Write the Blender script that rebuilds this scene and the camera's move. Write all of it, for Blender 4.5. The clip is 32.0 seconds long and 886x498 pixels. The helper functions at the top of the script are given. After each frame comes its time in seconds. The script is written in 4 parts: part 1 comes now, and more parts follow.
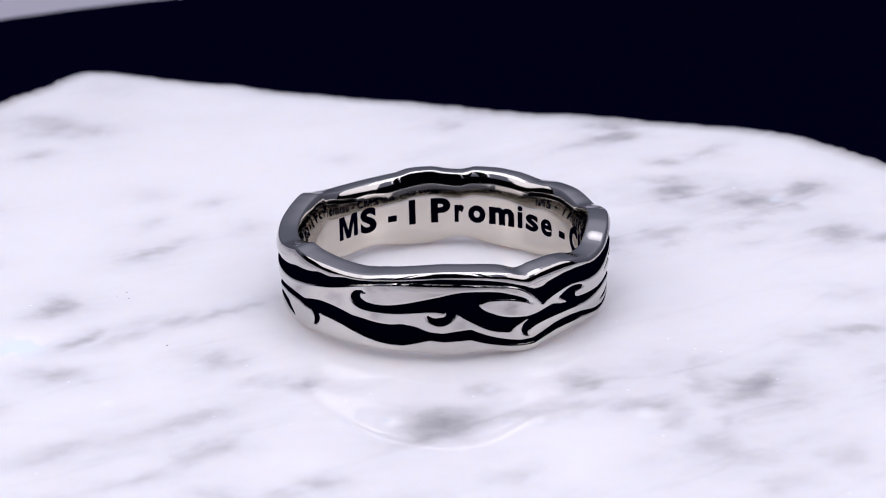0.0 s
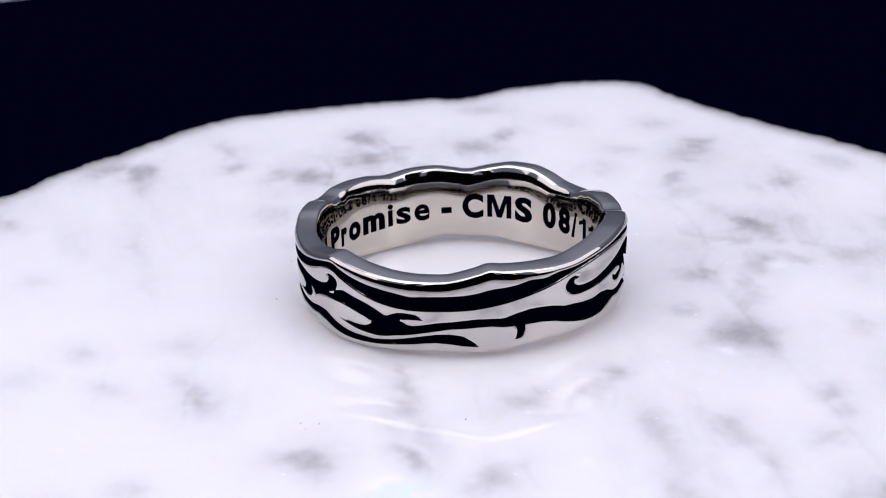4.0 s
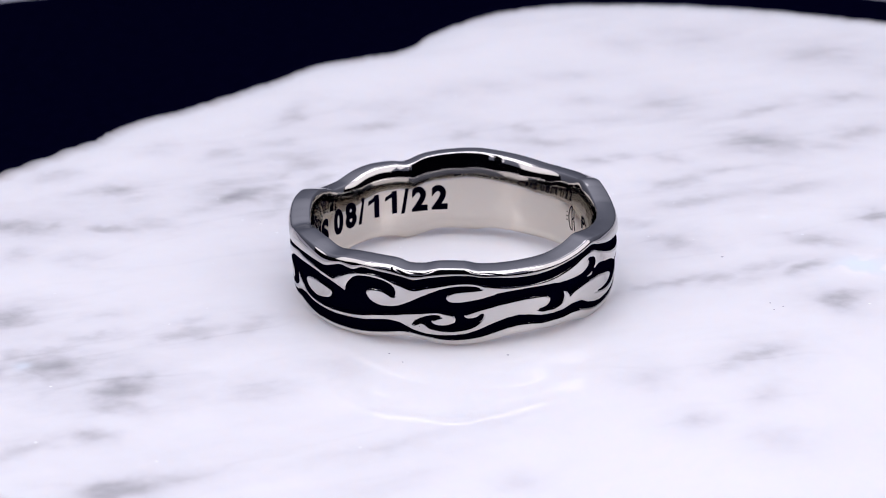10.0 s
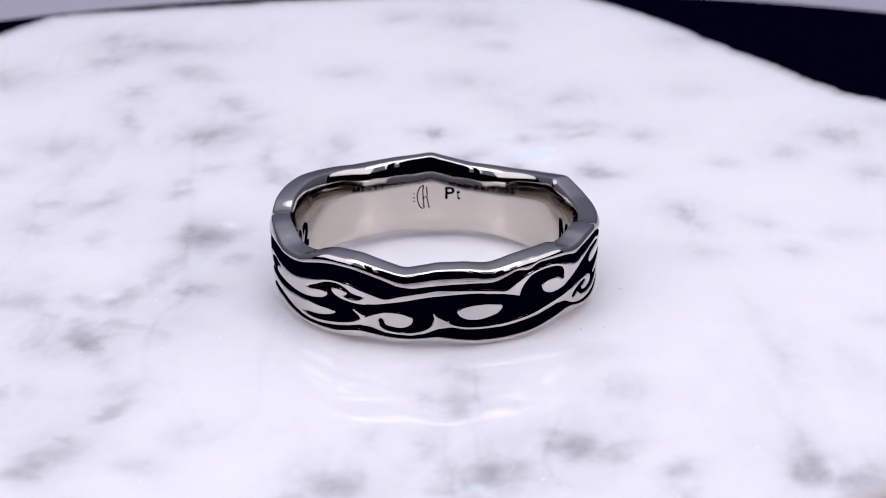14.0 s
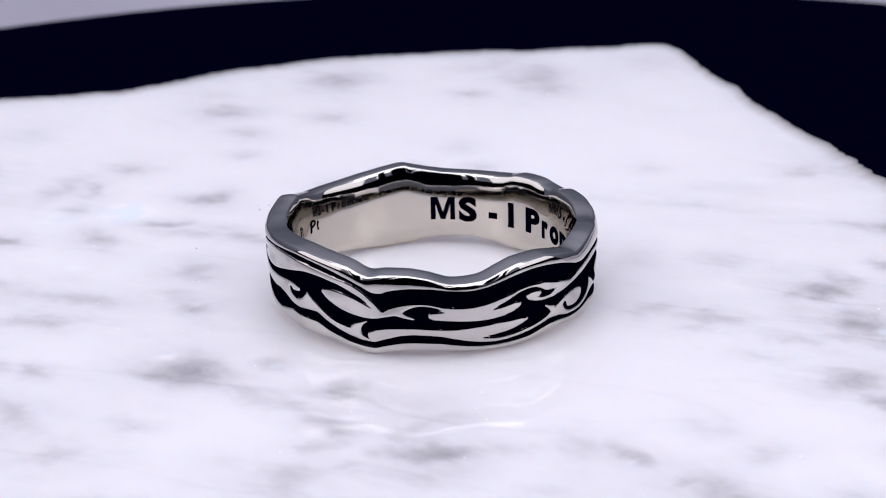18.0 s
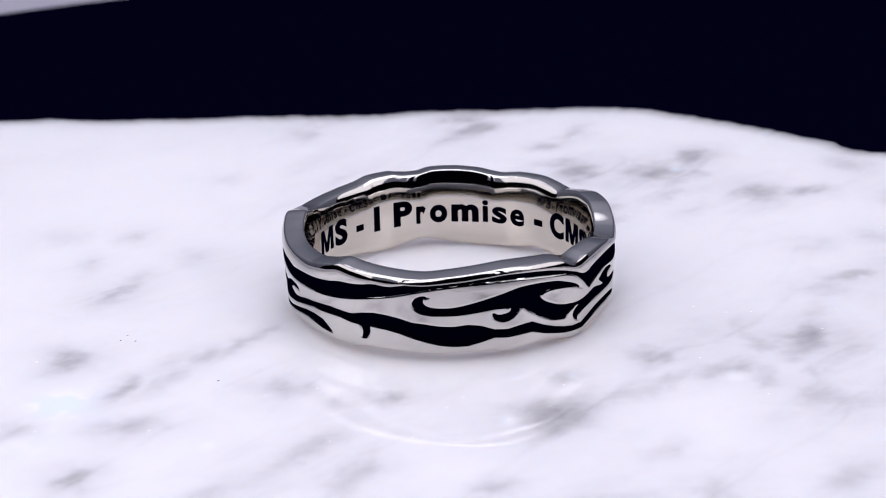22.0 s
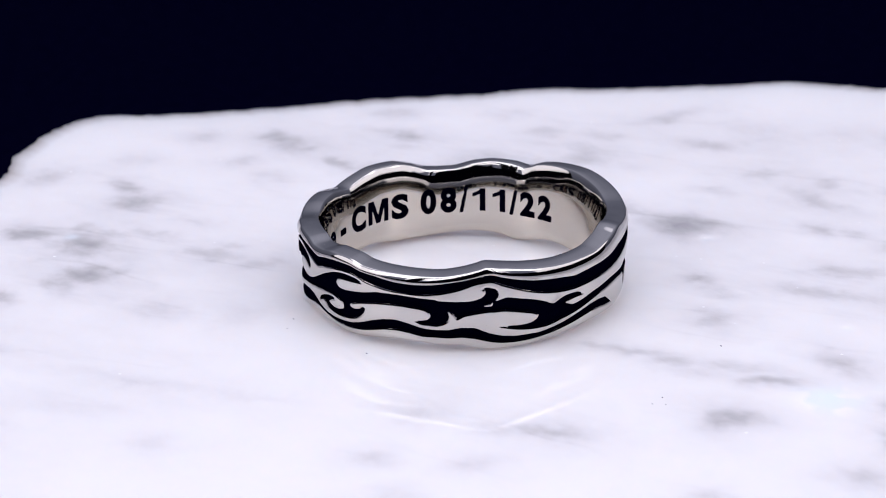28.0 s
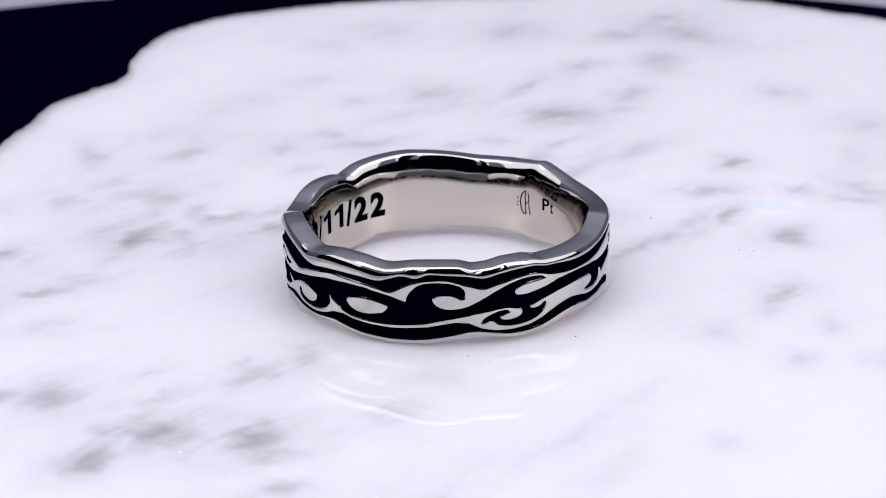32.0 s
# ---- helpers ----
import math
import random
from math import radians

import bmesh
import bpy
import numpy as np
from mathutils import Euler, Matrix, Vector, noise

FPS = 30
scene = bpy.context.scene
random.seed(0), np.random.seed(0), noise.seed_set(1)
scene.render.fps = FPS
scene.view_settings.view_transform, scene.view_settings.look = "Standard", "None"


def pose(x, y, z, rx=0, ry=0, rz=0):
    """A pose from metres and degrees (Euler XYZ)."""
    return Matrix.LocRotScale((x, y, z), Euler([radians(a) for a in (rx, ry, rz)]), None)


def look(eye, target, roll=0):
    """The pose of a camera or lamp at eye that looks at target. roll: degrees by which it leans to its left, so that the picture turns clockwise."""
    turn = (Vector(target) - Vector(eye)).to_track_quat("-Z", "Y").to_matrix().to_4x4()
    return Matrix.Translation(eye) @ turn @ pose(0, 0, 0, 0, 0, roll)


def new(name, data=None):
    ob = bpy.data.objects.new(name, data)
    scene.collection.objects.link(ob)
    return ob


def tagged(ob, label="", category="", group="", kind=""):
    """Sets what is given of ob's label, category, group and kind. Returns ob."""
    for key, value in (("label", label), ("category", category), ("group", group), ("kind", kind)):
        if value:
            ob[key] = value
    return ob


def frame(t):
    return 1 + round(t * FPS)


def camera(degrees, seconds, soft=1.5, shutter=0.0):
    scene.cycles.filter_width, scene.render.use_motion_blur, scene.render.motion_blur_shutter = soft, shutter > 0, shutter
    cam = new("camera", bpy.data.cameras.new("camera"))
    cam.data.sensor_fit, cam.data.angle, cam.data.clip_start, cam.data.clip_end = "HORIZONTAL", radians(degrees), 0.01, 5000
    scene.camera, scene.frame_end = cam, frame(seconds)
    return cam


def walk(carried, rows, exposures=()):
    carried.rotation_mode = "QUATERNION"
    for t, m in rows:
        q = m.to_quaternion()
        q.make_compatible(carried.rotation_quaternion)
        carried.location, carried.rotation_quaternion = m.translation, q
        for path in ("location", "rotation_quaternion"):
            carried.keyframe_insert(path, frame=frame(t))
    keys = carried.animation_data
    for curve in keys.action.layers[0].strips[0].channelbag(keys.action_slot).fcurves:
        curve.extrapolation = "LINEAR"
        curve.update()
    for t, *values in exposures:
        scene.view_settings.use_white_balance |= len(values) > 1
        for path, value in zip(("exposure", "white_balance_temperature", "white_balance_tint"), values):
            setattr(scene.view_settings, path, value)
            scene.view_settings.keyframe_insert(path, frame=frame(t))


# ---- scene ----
MM = 0.001
SECONDS = 32.0


def turned(t):
    """Degrees that the turntable has turned, anticlockwise from above; it gains speed slowly."""
    return 16.92 * t + 0.0148 * t * t


TILT = pose(0, 0, 0, 0.107, -0.312, 0)   # the slab lies slightly out of level on the turntable
RING_X, RING_Y = -0.24, -1.14            # ring's centre from the axis, mm

# ---- camera ----
cam = camera(22.96, SECONDS, soft=0.8)
EYE = Vector((0, -0.141, 0.05842))
AIM = EYE + Vector((math.sin(-0.002136) * math.cos(0.374301), math.cos(-0.002136) * math.cos(0.374301), -math.sin(0.374301)))
cam.data.dof.use_dof, cam.data.dof.focus_distance, cam.data.dof.aperture_fstop = True, 0.148, 82
walk(cam, [(0, look(EYE, AIM, -1.0645)), (SECONDS, look(EYE, AIM, -1.0645))])

# ---- world, lamps ----
LED = (1.0, 0.95, 1.02)      # cool white
world = bpy.data.worlds.new("world")
scene.world = world
world.use_nodes = True
wt = world.node_tree      # dim studio light, with a bright unseen patch added straight overhead
wsep = wt.nodes.new("ShaderNodeSeparateXYZ")
wt.links.new(wt.nodes.new("ShaderNodeTexCoord").outputs["Generated"], wsep.inputs[0])
wramp = wt.nodes.new("ShaderNodeValToRGB")
for place in (0.35, 0.85):
    wramp.color_ramp.elements.new(place)
for stop, (place, level, warm, cool) in zip(wramp.color_ramp.elements, ((0.0, 0.10, 0.88, 1.32), (0.35, 0.21, 0.88, 1.30), (0.85, 0.52, 0.90, 1.22), (0.97, 3.6, 0.945, 1.07))):
    stop.position, stop.color = place, (warm * level, 0.925 * level, cool * level, 1)
wt.links.new(wsep.outputs["Z"], wramp.inputs["Fac"])
wt.links.new(wramp.outputs["Color"], wt.nodes["Background"].inputs[0])
wt.nodes["Background"].inputs[1].default_value = 1.0


def softbox(name, eye, target, w, h, power):
    lamp = bpy.data.lights.new(name, "AREA")
    lamp.shape, lamp.size, lamp.size_y, lamp.energy, lamp.color = "RECTANGLE", w, h, power, LED
    ob = new(name, lamp)
    ob.matrix_world = look(eye, target)
    return ob


for side in (-1, 1):
    softbox("softbox_front", (0.44 * side, -0.40, 0.62), (0.04 * side, 0, 0), 0.50, 0.44, 1.75)
    softbox("softbox_side", (0.60 * side, -0.14, 0.36), (0, -0.02, 0.03), 0.60, 0.44, 1.15)
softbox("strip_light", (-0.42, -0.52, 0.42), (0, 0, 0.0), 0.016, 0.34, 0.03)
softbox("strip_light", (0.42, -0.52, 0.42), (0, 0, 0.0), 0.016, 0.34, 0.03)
scene.view_settings.exposure = -0.15


# ---- materials ----
def material(name):
    m = bpy.data.materials.new(name)
    m.use_nodes = True
    nt = m.node_tree
    return m, nt, nt.nodes["Principled BSDF"]


def node(nt, kind, **inputs):
    n = nt.nodes.new(kind)
    for key, value in inputs.items():
        n.inputs[key.replace("_", " ")].default_value = value
    return n


def noise_tex(nt, scale, detail=4, rough=0.55, distortion=0.0, vector=None):
    n = node(nt, "ShaderNodeTexNoise", Scale=scale, Detail=detail, Roughness=rough, Distortion=distortion)
    if vector is None:
        vector = nt.nodes.new("ShaderNodeTexCoord").outputs["Object"]
    nt.links.new(vector, n.inputs["Vector"])
    return n


def ramp(nt, fac, *stops):
    r = nt.nodes.new("ShaderNodeValToRGB")
    el = r.color_ramp.elements
    while len(el) < len(stops):
        el.new(0.5)
    for e, (p, c) in zip(el, stops):
        e.position, e.color = p, (*c, 1)
    nt.links.new(fac, r.inputs["Fac"])
    return r


def bump(nt, bsdf, height, strength, distance):
    b = node(nt, "ShaderNodeBump", Strength=strength, Distance=distance)
    nt.links.new(height, b.inputs["Height"])
    nt.links.new(b.outputs["Normal"], bsdf.inputs["Normal"])


def metal(name, color, rough, scratch=0.02):
    m, nt, b = material(name)
    b.inputs["Base Color"].default_value = (*color, 1)
    b.inputs["Metallic"].default_value = 1
    n = noise_tex(nt, 900, 3)
    r = ramp(nt, n.outputs["Fac"], (0.3, (rough * 0.6,) * 3), (0.75, (rough * 1.5,) * 3))
    nt.links.new(r.outputs["Color"], b.inputs["Roughness"])
    n2 = noise_tex(nt, 350, 2)
    bump(nt, b, n2.outputs["Fac"], scratch, 0.0002)
    return m


PLATINUM = metal("polished_platinum", (0.55, 0.53, 0.505), 0.05)
# Same metal, warmed: cream of the inner reflections is put into the colour.
INSIDE = metal("polished_platinum_inside", (0.585, 0.54, 0.475), 0.09, 0.06)

BLACK, nt, b = material("black_enamel")
b.inputs["Base Color"].default_value = (0.0004, 0.0004, 0.0045, 1)
b.inputs["Roughness"].default_value = 0.5
b.inputs["Specular IOR Level"].default_value = 0.0
n = noise_tex(nt, 1500, 3)
bump(nt, b, n.outputs["Fac"], 0.1, 0.0001)

CLOTH, nt, b = material("black_felt")
n = noise_tex(nt, 700, 5)
r = ramp(nt, n.outputs["Fac"], (0.3, (0.0004, 0.0004, 0.0045)), (0.8, (0.0009, 0.0009, 0.0075)))
nt.links.new(r.outputs["Color"], b.inputs["Base Color"])
b.inputs["Roughness"].default_value = 0.95
b.inputs["Specular IOR Level"].default_value = 0.0

TABLE, nt, b = material("grey_tabletop")
n = noise_tex(nt, 12, 5)
r = ramp(nt, n.outputs["Fac"], (0.3, (0.30, 0.29, 0.34)), (0.8, (0.40, 0.39, 0.44)))
nt.links.new(r.outputs["Color"], b.inputs["Base Color"])
b.inputs["Roughness"].default_value = 0.6

MARBLE, nt, b = material("polished_white_marble")
va = nt.nodes.new("ShaderNodeAttribute")
va.attribute_name = "vein"
place = nt.nodes.new("ShaderNodeMapping")
place.inputs["Rotation"].default_value = (0, 0, -math.radians(33))
place.inputs["Scale"].default_value = (0.55, 1.0, 1.0)
nt.links.new(nt.nodes.new("ShaderNodeTexCoord").outputs["Object"], place.inputs["Vector"])
grain = noise_tex(nt, 700, 6, 0.6, 0.5, place.outputs["Vector"])      # breaks the stains into small flecks
flecks = nt.nodes.new("ShaderNodeMapRange")
flecks.inputs["From Min"].default_value, flecks.inputs["From Max"].default_value = 0.30, 0.70
flecks.inputs["To Min"].default_value, flecks.inputs["To Max"].default_value = 0.84, 1.16
nt.links.new(grain.outputs["Fac"], flecks.inputs["Value"])
broken = nt.nodes.new("ShaderNodeMath")
broken.operation = "MULTIPLY"
nt.links.new(va.outputs["Fac"], broken.inputs[0])
nt.links.new(flecks.outputs["Result"], broken.inputs[1])
fine = noise_tex(nt, 160, 6, 0.62, 0.6)
mul = nt.nodes.new("ShaderNodeMath")
mul.operation = "MULTIPLY_ADD"
nt.links.new(fine.outputs["Fac"], mul.inputs[0])
mul.inputs[1].default_value = 0.13
nt.links.new(broken.outputs[0], mul.inputs[2])
r = ramp(nt, mul.outputs[0], (0.03, (0.885, 0.88, 0.89)), (0.30, (0.75, 0.745, 0.765)), (0.65, (0.50, 0.495, 0.51)), (1.0, (0.33, 0.325, 0.34)))
# Crystal spots, with their bluish-white glint painted into the base colour.
cr = nt.nodes.new("ShaderNodeAttribute")
cr.attribute_name = "crystal_glint"
mix = nt.nodes.new("ShaderNodeMix")
mix.data_type = "RGBA"
nt.links.new(cr.outputs["Fac"], mix.inputs["Factor"])
nt.links.new(r.outputs["Color"], mix.inputs["A"])
spot = noise_tex(nt, 420, 1)
sr = ramp(nt, spot.outputs["Fac"], (0.46, (0.80, 0.88, 0.94)), (0.58, (0.98, 0.98, 0.98)))
nt.links.new(sr.outputs["Color"], mix.inputs["B"])
cells = node(nt, "ShaderNodeTexVoronoi", Scale=620, Randomness=1)      # glints painted as white dots, mostly along the veins
nt.links.new(nt.nodes.new("ShaderNodeTexCoord").outputs["Object"], cells.inputs["Vector"])
near_glint = nt.nodes.new("ShaderNodeMapRange")
near_glint.inputs["From Min"].default_value, near_glint.inputs["From Max"].default_value = 0.085, 0.045
nt.links.new(cells.outputs["Distance"], near_glint.inputs["Value"])
chosen = nt.nodes.new("ShaderNodeSeparateColor")
nt.links.new(cells.outputs["Color"], chosen.inputs["Color"])
some = nt.nodes.new("ShaderNodeMapRange")
some.inputs["From Min"].default_value, some.inputs["From Max"].default_value = 0.70, 0.95
nt.links.new(chosen.outputs["Red"], some.inputs["Value"])
where = nt.nodes.new("ShaderNodeMapRange")
where.inputs["From Min"].default_value, where.inputs["From Max"].default_value = 0.03, 0.16
nt.links.new(va.outputs["Fac"], where.inputs["Value"])
glint = nt.nodes.new("ShaderNodeMath")
glint.operation = "MULTIPLY"
nt.links.new(near_glint.outputs["Result"], glint.inputs[0])
nt.links.new(some.outputs["Result"], glint.inputs[1])
glint2 = nt.nodes.new("ShaderNodeMath")
glint2.operation = "MULTIPLY"
nt.links.new(glint.outputs[0], glint2.inputs[0])
nt.links.new(where.outputs["Result"], glint2.inputs[1])
with_glints = nt.nodes.new("ShaderNodeMix")
with_glints.data_type = "RGBA"
nt.links.new(glint2.outputs[0], with_glints.inputs["Factor"])
nt.links.new(mix.outputs["Result"], with_glints.inputs["A"])
with_glints.inputs["B"].default_value = (0.96, 0.98, 1.0, 1)
er = nt.nodes.new("ShaderNodeAttribute")
er.attribute_name = "rough_edge"
broke = nt.nodes.new("ShaderNodeMix")
broke.data_type = "RGBA"
nt.links.new(er.outputs["Fac"], broke.inputs["Factor"])
nt.links.new(with_glints.outputs["Result"], broke.inputs["A"])
broke.inputs["B"].default_value = (0.46, 0.385, 0.345, 1)
nt.links.new(broke.outputs["Result"], b.inputs["Base Color"])
b.inputs["Roughness"].default_value = 0.03
b.inputs["Subsurface Weight"].default_value = 1.0
b.inputs["Subsurface Radius"].default_value = (0.92, 0.86, 0.82)
b.inputs["Subsurface Scale"].default_value = 0.0055
b.inputs["Specular IOR Level"].default_value = 0.52
pit = noise_tex(nt, 420, 5)
bump(nt, b, pit.outputs["Fac"], 0.006, 0.0003)


def part(name, bm, mat, parent, label="", smooth=True):
    me = bpy.data.meshes.new(name)
    bm.to_mesh(me)
    bm.free()
    return part_mesh(name, me, mat, parent, label, smooth)


def part_mesh(name, me, mat, parent, label="", smooth=True):
    if not me.materials:
        me.materials.append(mat)
    me.shade_smooth() if smooth else me.shade_flat()
    ob = new(name, me)
    ob.parent = parent
    if label:
        ob["label"] = label
    return ob


def grid_mesh(name, co, wrap_u=False, wrap_v=False):
    """A mesh of quads over a grid of places co[u, v]."""
    nu, nv = co.shape[:2]
    idx = np.arange(nu * nv).reshape(nu, nv)
    a = idx if wrap_u else idx[:-1]
    c = np.roll(idx, -1, 0) if wrap_u else idx[1:]
    if wrap_v:
        q = np.stack([a, c, np.roll(c, -1, 1), np.roll(a, -1, 1)], -1)
    else:
        q = np.stack([a[:, :-1], c[:, :-1], c[:, 1:], a[:, 1:]], -1)
    me = bpy.data.meshes.new(name)
    me.from_pydata(co.reshape(-1, 3).tolist(), [], q.reshape(-1, 4).tolist())
    return me


# ---- unseen black panels, added to give the ring its dark reflections ----
DARK, nt, b = material("black_panel")
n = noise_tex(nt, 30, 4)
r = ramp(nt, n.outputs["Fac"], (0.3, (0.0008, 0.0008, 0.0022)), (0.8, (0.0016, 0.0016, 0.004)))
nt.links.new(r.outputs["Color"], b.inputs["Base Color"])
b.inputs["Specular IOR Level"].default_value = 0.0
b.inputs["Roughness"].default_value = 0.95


def dark_panel(name, label, x, y, z, dx, dy, dz):
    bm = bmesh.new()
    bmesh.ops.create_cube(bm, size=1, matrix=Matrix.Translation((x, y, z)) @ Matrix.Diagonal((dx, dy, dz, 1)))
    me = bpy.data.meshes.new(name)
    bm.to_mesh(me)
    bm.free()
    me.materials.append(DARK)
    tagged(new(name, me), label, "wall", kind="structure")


# None stands in view; they only block and shape what the metal mirrors.
dark_panel("panel_south", "low unseen black panel added for dark reflections in the ring", 0, -0.62, 0.105, 1.70, 0.016, 0.27)
dark_panel("panel_east", "low unseen black panel added for dark reflections in the ring", 0.86, -0.22, 0.115, 0.016, 0.80, 0.29)
dark_panel("panel_west", "low unseen black panel added for dark reflections in the ring", -0.86, -0.22, 0.115, 0.016, 0.80, 0.29)
dark_panel("dark_flag", "tall unseen black panel added behind the camera for dark reflections", 0, -0.58, 0.475, 0.58, 0.016, 1.02)
dark_panel("dark_flag", "narrow unseen black flag added before a softbox for dark reflections", -0.25, -0.36, 0.335, 0.05, 0.012, 0.74)
dark_panel("dark_flag", "narrow unseen black flag added before a softbox for dark reflections", 0.25, -0.36, 0.335, 0.05, 0.012, 0.74)

# ---- the table and the turntable ----
SLAB_H = 0.010
bm = bmesh.new()
bmesh.ops.create_cube(bm, size=1, matrix=Matrix.Translation((0, 0.2, -SLAB_H - 0.012 - 0.02)) @ Matrix.Diagonal((2.4, 1.8, 0.04, 1)))
bmesh.ops.bevel(bm, geom=bm.edges[:], offset=0.004, segments=2, affect="EDGES")
me = bpy.data.meshes.new("tabletop")
bm.to_mesh(me)
bm.free()
me.materials.append(TABLE)
table = tagged(new("table_surface", me), "plain grey tabletop under the turntable", "table", kind="structure")

turntable = tagged(new("turntable"), "round black felt-covered turntable standing on the grey table", "turntable")
prof = [(0.0, 0.0), (0.04, 0), (0.09, 0), (0.1258, 0), (0.1279, -0.0006), (0.1289, -0.0022), (0.1289, -0.008), (0.1275, -0.0095), (0.09, -0.0095)]
co = np.array([[(p * math.cos(a) + 0.0076, p * math.sin(a) - 0.0003, z - SLAB_H) for p, z in prof] for a in np.linspace(0, 2 * math.pi, 160, endpoint=False)])
part_mesh("platter", grid_mesh("platter", co, wrap_u=True), CLOTH, turntable, "black felt platter")
bm = bmesh.new()
bmesh.ops.create_cone(bm, cap_ends=True, segments=64, radius1=0.06, radius2=0.055, depth=0.0035, matrix=Matrix.Translation((0, 0, -SLAB_H - 0.0105)))
part("foot", bm, CLOTH, turntable)


# ---- the marble slab ----
def periodic(knots, th):
    """A smooth closed curve through (degree, value) knots, at the degrees th."""
    k = np.array(sorted((a % 360, v) for a, v in knots))
    a = np.concatenate([k[-3:, 0] - 360, k[:, 0], k[:3, 0] + 360])
    v = np.concatenate([k[-3:, 1], k[:, 1], k[:3, 1]])
    x = np.asarray(th) % 360
    i = np.clip(np.searchsorted(a, x, "right") - 1, 1, len(a) - 3)
    d = np.diff(v) / np.diff(a)
    m = np.zeros(len(a))
    both = (d[:-1] * d[1:]) > 0
    m[1:-1] = np.where(both, 2 * d[:-1] * d[1:] / np.where(both, d[:-1] + d[1:], 1), 0) * 0.6 + 0.4 * (d[:-1] + d[1:]) / 2
    h = a[i + 1] - a[i]
    u = (x - a[i]) / h
    return ((1 + 2 * u) * (1 - u) ** 2) * v[i] + u * (1 - u) ** 2 * h * m[i] + u * u * (3 - 2 * u) * v[i + 1] + u * u * (u - 1) * h * m[i + 1]


# the broken outline, as degrees and millimetres from the axis
OUTLINE_A = ((2.3, 50.2), (7.7, 49.1), (14.6, 46.3), (19.7, 43.5), (23.6, 43.3), (30.5, 42.8), (37.8, 42.8), (45.4, 43.0), (52, 42.4), (58.4, 41.2), (65.2, 40.3), (72, 40.3), (78.1, 40.0), (86.5, 41.2), (96, 44.2), (98.3, 44.8), (103.8, 47.4), (108.4, 50.3), (111.1, 53.1), (114.4, 55.6), (117.2, 59.1), (121.5, 64.1), (127, 61.7), (129.5, 61.2), (132.8, 60.1), (138, 59.9), (143.4, 59.3), (148.6, 59.3), (154.2, 59.0), (157, 58.6), (161, 58.5), (166, 57.6), (171.5, 57.4), (173.9, 58.4), (178.4, 60.5))
OUTLINE_B = ((181.1, 62.5), (185.2, 65.4), (189.4, 69.5), (191, 71.3), (196.5, 77.7), (200, 82.0), (202, 87.0), (203, 83.9), (204, 82.7), (207, 81.2), (210, 81.5), (225, 82.4), (230, 83.4), (233.5, 84.2), (237.5, 85.5), (240, 84.4), (242.7, 82.3), (249, 80.2), (255, 79.8), (270.1, 76.8), (274.8, 73.5), (277.6, 69.8), (280.5, 65.0), (282, 61.3), (284.3, 59.3), (287.5, 58.1), (291, 56.8), (295.8, 53.2), (301, 50.6), (306, 48.6), (309.5, 47.7), (313, 47.5), (318, 45.8), (322, 44.9), (327, 44.4), (333, 44.2), (340, 44.2), (346, 44.5), (352, 45.9), (357.5, 47.7))
OUTLINE = OUTLINE_A + OUTLINE_B


def slab_mesh():
    nth, nr = 1400, 300
    th = np.linspace(0, 360, nth, endpoint=False)
    rim = periodic(OUTLINE, th)
    t = np.radians(th)
    for i in range(nth):   # broken edge: small chips
        p = Vector((rim[i] * math.cos(t[i]), rim[i] * math.sin(t[i]), 0))
        rim[i] += 0.1 + 0.28 * noise.noise(p * 0.30) + 0.26 * noise.noise(p * 0.6) + 0.24 * noise.noise(p * 1.2) + 0.12 * noise.noise(p * 2.4)
    rows = [(f * (rim - 2), np.zeros(nth)) for f in np.linspace(0, 1, nr - 2) ** 0.8]
    rows += [(rim - 0.8, np.zeros(nth)), (rim, np.zeros(nth))]
    for dr, z in ((-0.15, -0.3), (-0.5, -0.9), (-0.9, -1.8), (-1.2, -3), (-1.3, -5.5), (-1.2, -8), (-1.4, -9.6), (-2.0, -10.0), (-30, -10.0)):
        rows.append((np.maximum(rim + dr, 2), np.full(nth, z)))
    co = np.array([[(r[i] * math.cos(t[i]), r[i] * math.sin(t[i]), z[i]) for i in range(nth)] for r, z in rows])
    for u in range(nr - 3, len(rows) - 2):
        for i in range(0, nth):
            p = Vector(co[u, i])
            k = np.clip((u - nr - 1) / 4, 0, 1)
            s = 0.35 * k * noise.noise(p * 0.5) + 0.1 * k * noise.noise(p * 1.2)
            co[u, i, 0] += s * math.cos(t[i])
            co[u, i, 1] += s * math.sin(t[i])
    return co


STAINS_A = ((37.8, 4.4, 1.5, 1.21, 109, 0.2), (32.4, 8, 2.1, 0.41, 169, 0.4), (38.6, 11.6, 1.6, 1.18, 164, 0.45), (29.2, 9.2, 1.4, 1.03, 161, 0.45), (22.4, 7.3, 1.3, 0.4, 32, 0.2), (16.3, 7.9, 0.8, 0.32, 9, 0.25), (22.4, 12, 3.7, 0.27, 33, 0.25), (26.5, 14.6, 0.9, 0.73, 15, 0.35), (15.7, 9.8, 1.9, 0.61, 27, 0.3), (12.2, 7.8, 1.6, 0.63, 58, 0.25), (28, 19.1, 1.3, 0.57, 31, 0.5), (23.4, 16.3, 2.7, 1.12, 132, 0.45), (18, 18.8, 1.7, 1.31, 83, 0.55), (17.1, 21, 2, 0.72, 145, 0.35), (20.8, 27.5, 3, 0.36, 47, 0.3), (17.6, 25.5, 1, 0.53, 178, 0.4),)
